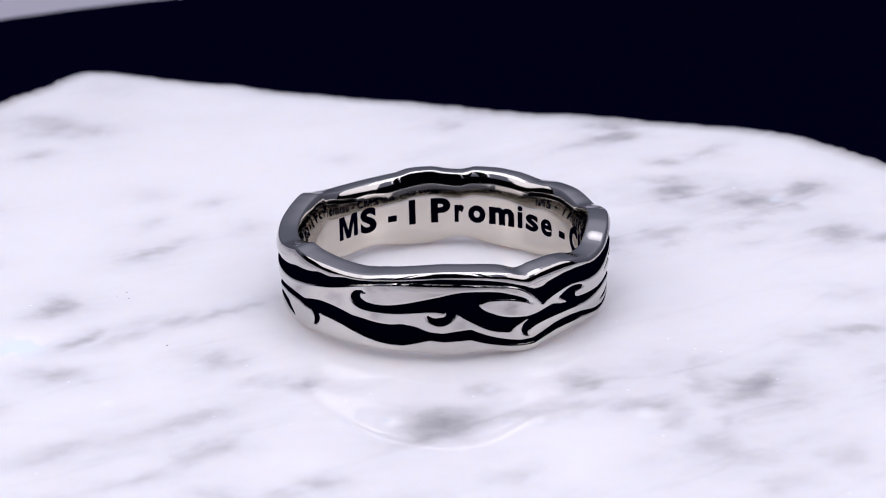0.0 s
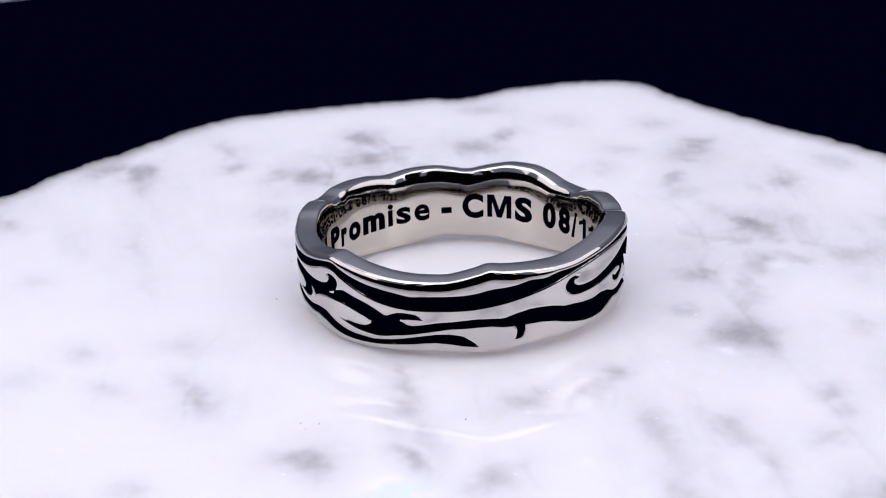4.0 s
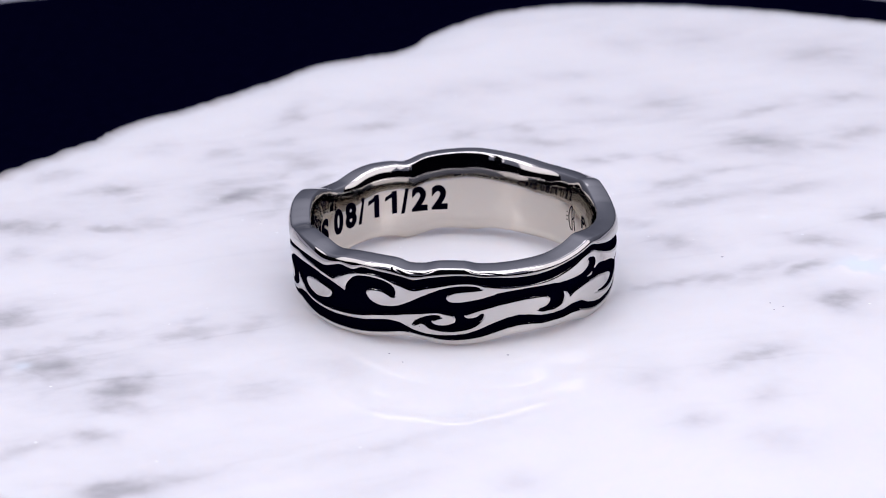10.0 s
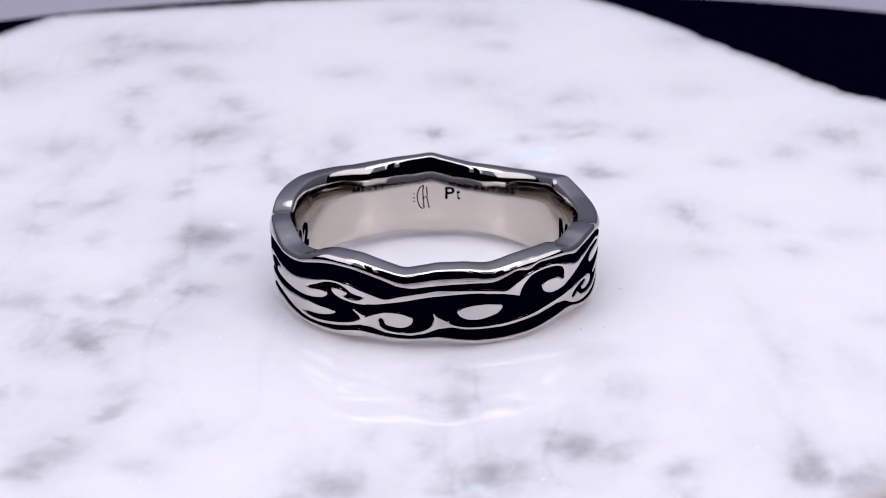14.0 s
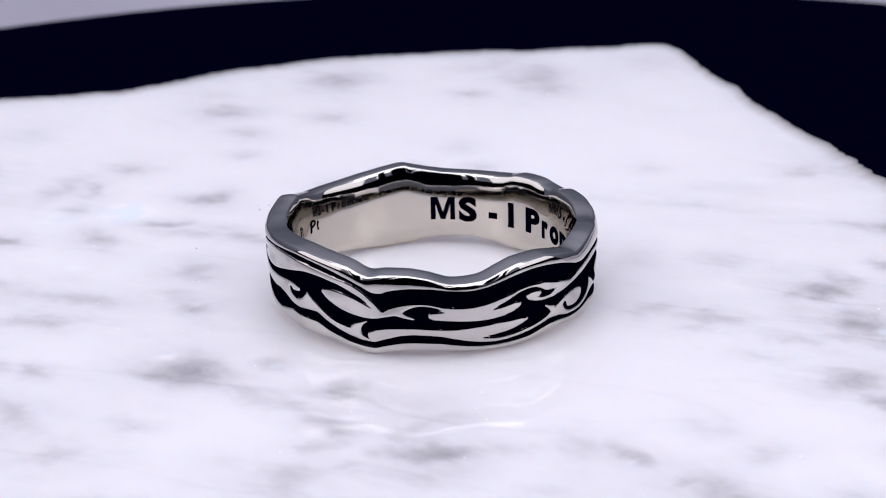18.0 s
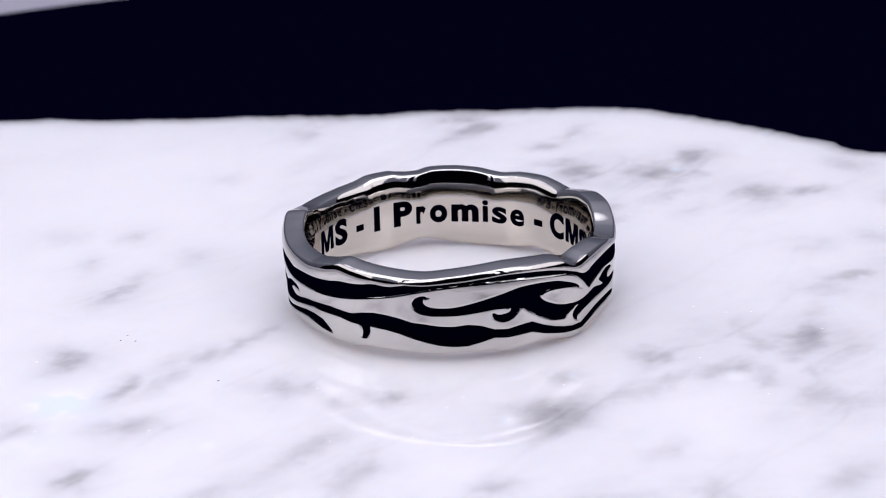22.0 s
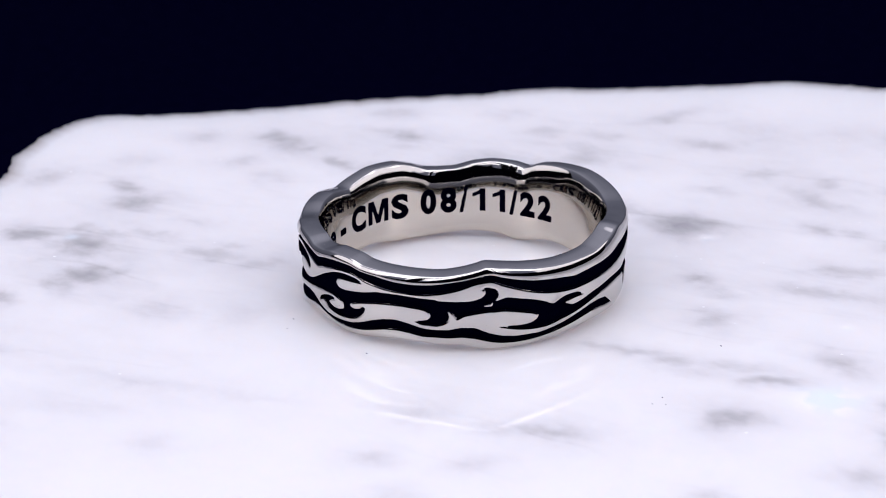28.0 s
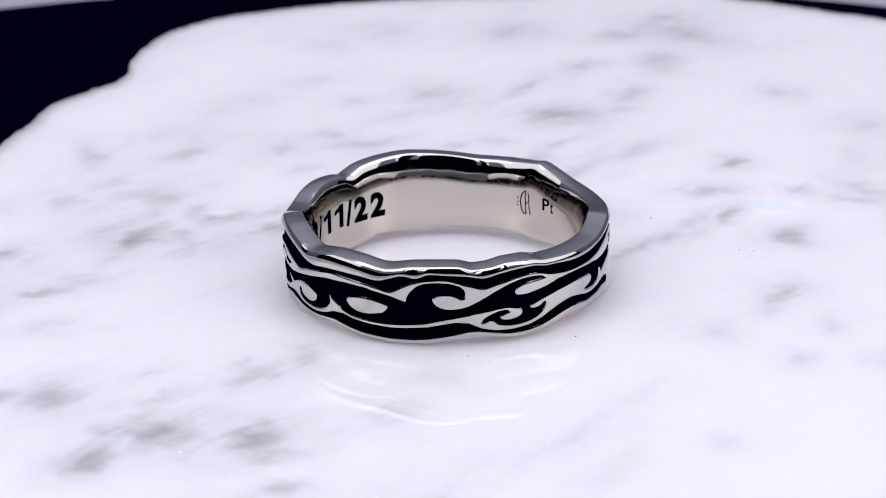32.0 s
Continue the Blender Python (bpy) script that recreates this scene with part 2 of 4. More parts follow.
STAINS_B = ((9.5, 18, 1.6, 1.1, 141, 0.3), (14.1, 32.1, 1.9, 0.7, 25, 0.5), (14, 35.5, 1.8, 0.87, 144, 0.45), (11.5, 30.6, 2.3, 0.43, 26, 0.25), (5.2, 14.4, 1.9, 1.15, 166, 0.2), (2.3, 39, 3, 1.23, 176, 0.15), (0.4, 36.5, 1, 0.57, 36, 0.25), (-0.7, 24.6, 4.4, 0.28, 33, 0.2), (-0.9, 30.4, 3.5, 0.6, 38, 0.12), (-8.8, 27.9, 1, 0.58, 39, 0.2), (-6.8, 19.8, 2.5, 0.24, 34, 0.15), (-30, 49.2, 3.8, 3, 132, 0.2), (-31, 37.4, 2.1, 1.69, 58, 0.4), (-34, 38.7, 3.9, 2.14, 169, 0.4), (-18.6, 18.9, 0.9, 0.36, 38, 0.3), (-39.7, 37.7, 3.3, 2.42, 178, 0.25),)
STAINS_C = ((-33.9, 31.4, 1.5, 0.83, 26, 0.35), (-23.5, 20.5, 1.2, 0.8, 7, 0.2), (-14.7, 12.7, 1.3, 0.89, 10, 0.25), (-22.6, 14.1, 1.6, 0.51, 79, 0.25), (-45.5, 24.6, 2.5, 2.03, 29, 0.4), (-20.1, 10.5, 1.3, 0.39, 43, 0.25), (-37.2, 17.6, 1.5, 1, 71, 0.3), (-22, 8.4, 1.9, 0.56, 39, 0.5), (-49.9, 13.9, 1.9, 1.29, 50, 0.2), (-44.8, 11.8, 2.1, 1.22, 34, 0.4), (-39.1, 9.6, 1.9, 0.85, 26, 0.25), (-34.1, 6.4, 0.9, 0.52, 71, 0.25), (-37.7, -2.7, 1.7, 0.78, 36, 0.35), (-27, -1.9, 1.4, 0.79, 42, 0.55), (-51.1, -4.7, 2.1, 1.38, 66, 0.2), (-65.8, -11.7, 2.5, 1.38, 46, 0.25),)
STAINS_D = ((-35.3, -7.1, 1.6, 0.42, 137, 0.45), (-15.7, -3.4, 3.4, 0.25, 35, 0.4), (-21, -5, 2.2, 0.44, 47, 0.25), (-37.1, -8.9, 3.5, 1.04, 118, 0.3), (-18.6, -4.5, 1.1, 0.45, 45, 0.35), (-44.1, -13.3, 2.1, 1.41, 156, 0.35), (-24.5, -7.6, 1.7, 0.32, 43, 0.45), (-21.7, -7.4, 2.3, 0.31, 36, 0.35), (-32.3, -11.2, 0.8, 0.67, 40, 0.35), (-39.2, -15.8, 4.8, 1.11, 57, 0.2), (-56.2, -27.2, 1.6, 1.01, 62, 0.25), (-25.4, -12.8, 2, 0.56, 166, 0.4), (-44.7, -23.5, 2.9, 1.94, 90, 0.25), (-62.6, -32.9, 3.2, 2.07, 67, 0.3), (-29.9, -18.5, 0.9, 0.57, 41, 0.55), (-61.2, -40.6, 1.9, 1.33, 8, 0.3),)
STAINS_E = ((-15.2, -11, 1.4, 0.84, 159, 0.45), (-41.8, -34.5, 1.8, 1.28, 168, 0.3), (-23.6, -23.9, 3.8, 0.89, 27, 0.25), (-16.3, -20.2, 3.6, 0.54, 30, 0.35), (-26.6, -34.6, 1.9, 0.79, 170, 0.3), (-29, -38.5, 2.5, 0.77, 52, 0.4), (-41, -55.3, 4.4, 2.42, 120, 0.45), (-11, -14.9, 2.2, 0.33, 172, 0.3), (-35.2, -47.7, 3.2, 1.49, 67, 0.35), (-41.4, -61.1, 2.1, 1.1, 42, 0.26), (-18.4, -27.8, 2.4, 0.56, 24, 0.25), (-34.8, -56.7, 2.1, 1.17, 134, 0.3), (-21.1, -34.4, 2.6, 1.44, 154, 0.45), (-9, -15, 0.6, 0.37, 1, 0.4), (-14.2, -23.9, 2.1, 0.59, 46, 0.35), (-27.7, -48.5, 3, 0.8, 11, 0.25),)
STAINS_F = ((-20.5, -44.2, 4.3, 0.43, 47, 0.3), (-13.3, -29.8, 1, 0.55, 174, 0.3), (-25.7, -62.2, 3.6, 1.9, 15, 0.26), (-9.4, -30.2, 1, 0.52, 164, 0.3), (-12, -45.5, 2.9, 2.69, 91, 0.25), (-7.1, -28.9, 1.5, 0.56, 176, 0.35), (-13.1, -66.6, 3.4, 2.9, 164, 0.21), (-7.6, -39.7, 2.6, 0.91, 14, 0.2), (-5.4, -44.8, 1.4, 1.12, 57, 0.3), (-7.4, -63.5, 2.3, 1.95, 22, 0.2), (-2.3, -32.8, 4, 0.77, 3, 0.35), (-2.7, -51.9, 3.4, 1.65, 21, 0.2), (-0.9, -21.2, 2.7, 1.66, 21, 0.55), (-0.7, -35.8, 1.3, 0.95, 121, 0.3), (2.9, -48.4, 4.3, 1.64, 16, 0.2), (3, -28.2, 1.6, 0.65, 27, 0.3),)
STAINS_G = ((1.9, -16.7, 0.9, 0.56, 19, 0.4), (3.9, -33.9, 2.2, 0.86, 65, 0.3), (7.1, -45.7, 2.9, 1.56, 43, 0.2), (11.5, -40.8, 3.1, 1.8, 22, 0.25), (11.9, -35.2, 1.8, 0.66, 42, 0.3), (6.9, -19.7, 3.3, 0.6, 14, 0.4), (12.4, -26.1, 2, 0.84, 44, 0.2), (19.6, -37.9, 2.9, 0.7, 88, 0.35), (8.5, -15.7, 1, 1, 128, 0.45), (11.8, -19.2, 2.1, 0.76, 23, 0.4), (15.9, -24.9, 2.1, 1.42, 1, 0.3), (13.8, -21.3, 1.8, 0.56, 80, 0.35), (19.5, -29.6, 2.2, 0.88, 21, 0.25), (18.8, -26.8, 2.2, 0.77, 16, 0.25), (16.6, -21.7, 0.8, 0.25, 67, 0.3), (23.3, -26.2, 1.7, 1.01, 47, 0.3),)
STAINS_H = ((17.4, -18.6, 1.7, 0.74, 36, 0.35), (15.9, -16.9, 1.3, 0.38, 130, 0.3), (12.9, -12.9, 3.5, 0.9, 30, 0.2), (15.9, -15.5, 1.4, 0.41, 91, 0.25), (28.4, -26.6, 1.9, 1.15, 73, 0.25), (18.8, -16.9, 1.9, 0.88, 47, 0.55), (16.4, -12.8, 1.4, 0.47, 49, 0.2), (21.8, -13.3, 2.3, 0.67, 49, 0.2), (29.3, -17, 1.3, 0.88, 143, 0.45), (27, -15.4, 1.2, 0.59, 26, 0.3), (35.2, -19.2, 2.1, 1.13, 54, 0.25), (31.2, -15.9, 1.9, 0.69, 31, 0.3), (24.2, -10.4, 1.7, 0.94, 5, 0.25), (27, -8.6, 1.7, 0.36, 1, 0.45), (31.5, -8.2, 0.6, 0.41, 58, 0.4), (33.8, -7.7, 2.2, 0.87, 175, 0.45),)
STAINS_I = ((36.7, -7.8, 1.3, 0.74, 135, 0.35), (31.9, -2.9, 1.3, 1.04, 4, 0.3), (39.3, -3, 1.5, 1.25, 77, 0.25), (28, -2.2, 1.5, 0.82, 169, 0.25),)
CLOUDS = ((30.5, -11.4, 5.9, 3.9, 178, 0.15), (14.9, -23.9, 5.2, 2.5, 30, 0.1), (-0.1, -32.7, 7, 3.6, 170, 0.15), (11.3, -14.4, 9, 4.1, 177, 0.1), (18.5, -25.2, 6.7, 5.2, 5, 0.13), (16.9, -25, 7.8, 5.3, 35, 0.14), (15.5, -26.4, 8.5, 3.5, 49, 0.12), (21.4, 18.4, 9.4, 3.3, 152, 0.1), (18.5, -16.4, 8, 5.9, 25, 0.1), (19.6, 18.6, 5.5, 4.4, 170, 0.12), (23.1, 17, 6.7, 4.2, 162, 0.12), (20.9, 18, 6.6, 3.3, 118, 0.1))      # wide faint greying
STAINS = STAINS_A + STAINS_B + STAINS_C + STAINS_D + STAINS_E + STAINS_F + STAINS_G + STAINS_H + STAINS_I + CLOUDS


def lattice(x, y, seed, scale):
    """Smooth value noise on arrays, 0 to 1."""
    x, y = x * scale + seed * 17.3, y * scale + seed * 9.1
    i, j = np.floor(x), np.floor(y)
    u, v = x - i, y - j
    u, v = u * u * (3 - 2 * u), v * v * (3 - 2 * v)

    def h(a, b):
        q = np.sin(a * 127.1 + b * 311.7 + seed * 74.7) * 43758.5453
        return q - np.floor(q)
    return (h(i, j) * (1 - u) + h(i + 1, j) * u) * (1 - v) + (h(i, j + 1) * (1 - u) + h(i + 1, j + 1) * u) * v


def fractal(x, y, seed, scale, octaves=4):
    total, amp, norm = 0, 1.0, 0.0
    for k in range(octaves):
        total = total + amp * lattice(x, y, seed + k, scale * 2 ** k)
        norm += amp
        amp *= 0.55
    return total / norm


GRAIN = math.radians(33)     # the way the veins run


def vein_field(x, y):
    u, v = x * math.cos(GRAIN) + y * math.sin(GRAIN), -x * math.sin(GRAIN) + y * math.cos(GRAIN)
    wx = x + 1.5 * (fractal(x, y, 3, 0.32, 3) - 0.5) + 0.9 * (fractal(x, y, 5, 1.1, 3) - 0.5)
    wy = y + 1.5 * (fractal(x, y, 7, 0.32, 3) - 0.5) + 0.9 * (fractal(x, y, 9, 1.1, 3) - 0.5)
    total, near = np.zeros_like(x), np.zeros_like(x)
    for cx, cy, a, b, turn, strength in STAINS:
        reach = np.hypot(x - cx, y - cy) < 3.2 * a + 4
        px, py = wx[reach] - cx, wy[reach] - cy
        t = math.radians(turn)
        p = (px * math.cos(t) + py * math.sin(t)) / (1.1 * a + 0.35)
        q = (-px * math.sin(t) + py * math.cos(t)) / (1.3 * b + 0.38)
        total[reach] = np.maximum(total[reach], strength * np.exp(-(p * p + q * q) * 1.1))
        near[reach] = np.maximum(near[reach], strength * np.exp(-(p * p * 0.22 + q * q * 0.12)))
    cloud = np.clip((fractal(u * 0.45, v, 21, 0.085, 5) - 0.47) * 2.6, 0, 1)
    soft = cloud * (0.35 + 0.65 * np.clip((fractal(u * 0.4, v, 11, 0.30, 4) - 0.35) * 2.2, 0, 1))
    thin = 1 - np.abs(2 * fractal(u * 0.30 + 0.25 * v, v, 31, 0.14, 5) - 1)
    line = np.clip((thin - 0.88) * 7, 0, 1) ** 1.5 * (0.25 * cloud + near)
    fibre = 0.60 + 0.80 * fractal(u * 0.8, v, 41, 0.45, 4)
    return np.clip(0.74 * total * fibre + 0.34 * near * fibre + 0.18 * soft + 0.30 * line, 0, 1)


co = slab_mesh()
me = grid_mesh("marble_slab", co.transpose(1, 0, 2) * MM, wrap_u=True)
at = me.attributes.new("vein", "FLOAT", "POINT")
v = co.transpose(1, 0, 2).reshape(-1, 3)
at.data.foreach_set("value", vein_field(v[:, 0], v[:, 1]).astype(np.float32))
# Where the crystal spots lie, with smaller painted glints among them.
at = me.attributes.new("crystal_glint", "FLOAT", "POINT")
spots = np.zeros(len(v))
for cx, cy, size, strength in ((-28.7, -8.4, 1.9, 0.9), (-3.6, -20.9, 0.7, 0.6), (-31.5, -13, 2.0, 0.3), (11.9, -20.6, 0.6, 0.6), (25.4, 16.4, 0.6, 0.7), (2.5, -16.5, 0.4, 0.4), (-21.6, -17.3, 0.5, 0.4)):
    spots = np.maximum(spots, strength * np.exp(-((v[:, 0] - cx) ** 2 + (v[:, 1] - cy) ** 2) / size ** 2) * (0.5 + fractal(v[:, 0], v[:, 1], 61, 0.7, 3)))
at.data.foreach_set("value", np.clip(spots, 0, 1).astype(np.float32))
at = me.attributes.new("rough_edge", "FLOAT", "POINT")      # unpolished, slightly brown where the slab broke off
depth = np.repeat(np.clip(np.arange(co.shape[0]) - (co.shape[0] - 12), 0, 2)[None, :] / 2.0, co.shape[1], 0).reshape(-1)
at.data.foreach_set("value", (depth * np.clip(0.35 + 1.1 * fractal(v[:, 0], v[:, 1], 71, 0.25, 4), 0, 1)).astype(np.float32))
me.materials.append(MARBLE)
me.shade_smooth()
me.set_sharp_from_angle(angle=math.radians(35))
slab = tagged(new("marble_slab", me), "polished white marble slab with grey veins and broken edges", "marble slab")

# ---- the ring ----
R_OUT, R_IN = 11.33, 9.50
TOP = ((1.3, 5.9), (9.2, 5.62), (14.1, 5.4), (19.1, 5.2), (25, 5.36), (31.9, 5.55), (40.8, 5.52), (50.7, 5.3), (60.5, 5.54), (68.4, 5.62), (77.2, 5.6), (83.1, 5.36), (88, 5.4), (94.2, 5.6), (102.4, 5.58), (108.5, 5.34), (121.7, 5.23), (134.8, 5.25), (144, 5.5), (148.5, 5.7), (152, 5.86), (158.1, 5.74), (167.2, 5.52), (181.3, 5.33), (195.4, 5.4), (200.5, 5.58), (206.5, 5.86), (211.5, 6.1), (216.6, 6), (227.6, 5.86), (239.7, 5.78), (250.7, 5.98), (261.7, 6.18), (269.7, 6.28), (278.7, 6.2), (284.7, 6.1), (290.7, 5.92), (297.7, 5.5), (303.6, 5.66), (311.6, 5.71), (318.6, 5.53), (328.5, 5.06), (337.4, 5.12), (345.4, 5.6), (352.3, 5.9))
# the ornament, as degrees round the ring and millimetres above the slab
CHANNEL_A = ((0, 5.39, 4.24), (4.5, 5.26, 4), (9, 5.08, 3.76), (13.5, 4.8, 3.59), (18, 4.47, 3.83), (22.5, 4.37, 4.04), (27, 4.49, 4.2), (31.5, 4.6, 4.33), (36, 4.61, 4.25), (40.5, 4.66, 4.27), (45, 4.55, 4.16), (49.5, 4.5, 3.98), (54, 4.71, 3.84), (58.5, 5, 4.29), (63, 4.9, 4.66), (67.5, 5.2, 4.81), (72, 5.13, 4.86), (76.5, 5.16, 4.69), (81, 5.04, 4.36), (85.5, 4.82, 4.14), (90, 5.02, 4.37), (94.5, 5.14, 4.55), (99, 5.25, 4.66), (103.5, 5.21, 4.67), (108, 5.08, 4.43), (112.5, 4.94, 4.26), (117, 4.75, 4.11))
CHANNEL_B = ((121.5, 4.7, 4.06), (126, 4.66, 3.97), (130.5, 4.7, 4.05), (135, 4.8, 4.15), (139.5, 4.94, 4.34), (144, 5.14, 4.59), (148.5, 5.39, 4.95), (153, 5.46, 5.04), (157.5, 5.19, 4.69), (162, 4.95, 4.37), (166.5, 4.75, 3.99), (171, 4.65, 3.76), (175.5, 4.55, 3.62), (180, 4.49, 3.5), (184.5, 4.36, 3.44), (189, 4.45, 3.52), (193.5, 4.52, 3.55), (198, 4.49, 3.6), (202.5, 4.59, 3.59), (207, 4.67, 3.68), (211.5, 4.93, 3.81), (216, 4.94, 3.95), (220.5, 5.04, 4.14), (225, 5.26, 4.35), (229.5, 5.2, 4.47), (234, 5.37, 4.72), (238.5, 5.5, 5.02))
CHANNEL_C = ((243, 5.59, 5.2), (247.5, 5.78, 5.33), (252, 5.87, 5.46), (256.5, 5.87, 5.57), (261, 5.92, 5.59), (265.5, 5.93, 5.56), (270, 5.94, 5.55), (274.5, 5.85, 5.49), (279, 5.77, 5.41), (283.5, 5.7, 5.32), (288, 5.46, 5.12), (292.5, 5.21, 4.94), (297, 4.84, 4.53), (301.5, 4.47, 3.78), (306, 4.7, 3.48), (310.5, 4.93, 3.8), (315, 5.01, 3.93), (319.5, 4.96, 3.85), (324, 4.84, 3.68), (328.5, 4.65, 3.49), (333, 4.56, 3.46), (337.5, 4.62, 3.52), (342, 4.86, 3.74), (346.5, 5.15, 4.01), (351, 5.34, 4.21), (355.5, 5.42, 4.28))
CHANNEL = CHANNEL_A + CHANNEL_B + CHANNEL_C
LOWER_A = ((-176, 2.2, 1.72), (-171.5, 2.35, 1.94), (-167, 2.61, 2.13), (-162.5, 2.7, 2.3), (-158, 2.81, 2.34), (-153.5, 2.89, 2.4), (-149, 2.86, 2.42), (-144.5, 2.82, 2.28), (-140, 3.07, 2.25), (-135.5, 3.22, 2.27), (-131, 3.2, 2.22), (-126.5, 3.07, 2.06), (-122, 2.83, 1.78), (-117.5, 2.75, 1.53), (-113, 2.62, 1.34), (-108.5, 2.58, 1.25), (-104, 2.7, 1.26), (-99.5, 2.56, 1.47), (-95, 2.19, 1.7), (-90.5, 2.08, 1.58), (-86, 2.21, 1.61), (-81.5, 2.28, 1.63), (-77, 1.83, 1.31), (-72.5, 1.48, 1.06), (-68, 1.2, 0.83), (-63.5, 0.99, 0.7), (-59, 0.97, 0.64), (-54.5, 1.29, 0.92), (-50, 1.57, 1.13))
LOWER_B = ((-45.5, 1.66, 1.2), (-41, 1.62, 1.17), (-36.5, 1.52, 1.13), (-32, 1.29, 0.93), (-27.5, 1.06, 0.76), (-23, 0.9, 0.59), (-18.5, 0.79, 0.53), (-14, 0.8, 0.55), (-9.5, 0.88, 0.61), (-5, 1, 0.71), (-0.5, 1.17, 0.94), (4, 1.39, 1.08), (8.5, 1.33, 0.97), (13, 1.08, 0.81), (17.5, 1, 0.73), (22, 0.97, 0.72), (26.5, 1.13, 0.79), (31, 1.47, 0.89), (35.5, 1.56, 0.74), (40, 1.35, 0.58), (44.5, 1.27, 0.47), (49, 1.24, 0.47), (53.5, 1.21, 0.42), (58, 1.27, 0.46), (62.5, 1.35, 0.48), (67, 1.44, 0.6), (71.5, 1.62, 0.73), (76, 1.76, 0.87), (80.5, 1.68, 1.07))
LOWER_C = ((85, 1.24, 1.02), (89.5, 1, 0.8), (94, 0.92, 0.67), (98.5, 0.93, 0.63), (103, 1.02, 0.67), (107.5, 1.29, 0.81), (112, 1.65, 1.04), (116.5, 1.91, 1.26), (121, 2.02, 1.36), (125.5, 1.87, 1.3), (130, 1.64, 1.13), (134.5, 1.57, 1.14), (139, 1.6, 1.11), (143.5, 1.78, 1.19), (148, 1.74, 1.07), (152.5, 1.32, 0.81), (157, 1.06, 0.63), (161.5, 0.93, 0.57), (166, 0.92, 0.58), (170.5, 0.9, 0.64), (175, 1.03, 0.75), (179.5, 1.19, 0.91), (184, 1.4, 1.05), (188.5, 1.6, 1.2), (193, 1.78, 1.3), (197.5, 1.82, 1.23), (202, 1.68, 1.08), (206.5, 1.05, 0.99))
LOWER = LOWER_A + LOWER_B + LOWER_C
BOTTOM = ((0, 0.37), (7.5, 0.56), (15, 0.48), (22.5, 0.52), (30, 0.62), (37.5, 0.38), (45, 0.19), (52.5, 0.13), (60, 0.15), (67.5, 0.25), (75, 0.5), (82.5, 0.7), (90, 0.48), (97.5, 0.23), (105, 0.24), (112.5, 0.42), (120, 0.61), (127.5, 0.63), (135, 0.53), (142.5, 0.53), (150, 0.21), (157.5, 0.12), (165, 0.15), (172.5, 0.26), (180, 0.38), (187.5, 0.5), (195, 0.56), (202.5, 0.52), (210, 0.46), (217.5, 0.54), (225, 0.67), (232.5, 0.67), (240, 0.64), (247.5, 0.64), (255, 0.68), (262.5, 0.67), (270, 0.49), (277.5, 0.57), (285, 0.58), (292.5, 0.27), (300, 0.08), (307.5, 0.41), (315, 0.53), (322.5, 0.54), (330, 0.42), (337.5, 0.31), (345, 0.25), (352.5, 0.24))
HOOK = ((-116.3, 4.68), (-118, 4.75), (-119.8, 4.69), (-121.3, 4.47), (-122, 4.17), (-121.2, 3.82), (-119.3, 3.59), (-116.3, 3.47), (-111.3, 3.47), (-106.4, 3.55), (-101.9, 3.69), (-101.9, 4.19), (-106.3, 4.01), (-110.7, 3.92), (-115, 3.95), (-117.4, 4.1), (-118.3, 4.33), (-117.9, 4.57))
TICK = ((-143.5, 2.48), (-141.2, 2.22), (-140.1, 1.92), (-140, 1.59), (-140.5, 1.32), (-139, 1.33), (-137.5, 1.58), (-137, 1.86), (-137.1, 2.13), (-136.3, 2.28), (-135, 2.37), (-134.9, 2.7))
BODY = ((-113.2, 3.89), (-111.1, 3.88), (-106.6, 4.01), (-101.5, 4.22), (-96.5, 4.46), (-91.6, 4.68), (-86.7, 4.89), (-81.8, 4.93), (-76.8, 4.85), (-71.7, 4.68), (-67.1, 4.36), (-63, 3.98), (-59.8, 3.48), (-62.3, 3.71), (-65.8, 3.97), (-69.2, 4.13), (-73.1, 4.23), (-76.3, 4.22), (-78.5, 4.01), (-78.8, 3.85), (-77.6, 3.63), (-74.4, 3.28), (-70.6, 2.94), (-67.9, 2.8), (-67.6, 1.87), (-70.6, 1.98), (-74.5, 2.23), (-77.7, 2.51), (-80.7, 2.97), (-83.8, 3.35), (-85.6, 3.5), (-86.9, 3.19), (-88.8, 2.87), (-91.2, 2.71), (-93.7, 2.82), (-95.5, 3.08), (-95.9, 3.34), (-95.1, 3.37), (-94.2, 3.24), (-91.8, 3.22), (-89.6, 3.37), (-89.4, 3.53), (-91.1, 3.67), (-94.2, 3.72), (-98.5, 3.66), (-104.1, 3.53), (-109.2, 3.46), (-113.2, 3.45))
CLAW = ((-85.7, 3.53), (-83.8, 3.22), (-81.2, 2.88), (-77.5, 2.42), (-73.7, 2.07), (-70, 1.9), (-67.9, 1.85), (-66.6, 2.07), (-65.1, 2.25), (-62.6, 2.38), (-60.3, 2.4), (-61.7, 2.31), (-63.2, 2.07), (-63.8, 1.81), (-63.6, 1.54), (-62.2, 1.33), (-60.9, 1.24), (-61.5, 1.43), (-61, 1.64), (-59.6, 1.82), (-55.9, 2.04), (-50.8, 2.16), (-45.7, 2.19), (-40.4, 2.15), (-40.3, 3.23), (-38.6, 3.35), (-35.7, 3.31), (-37.5, 3.52), (-40.3, 3.68), (-43.6, 3.71), (-46.6, 3.55), (-49, 3.29), (-46.9, 3.01), (-44.5, 2.72), (-47.6, 2.8), (-51.7, 2.98), (-55.2, 2.83), (-58.3, 2.68), (-62, 2.64), (-65.6, 2.72), (-70.5, 2.95), (-74.8, 3.31), (-77.6, 3.67), (-78.8, 3.92))
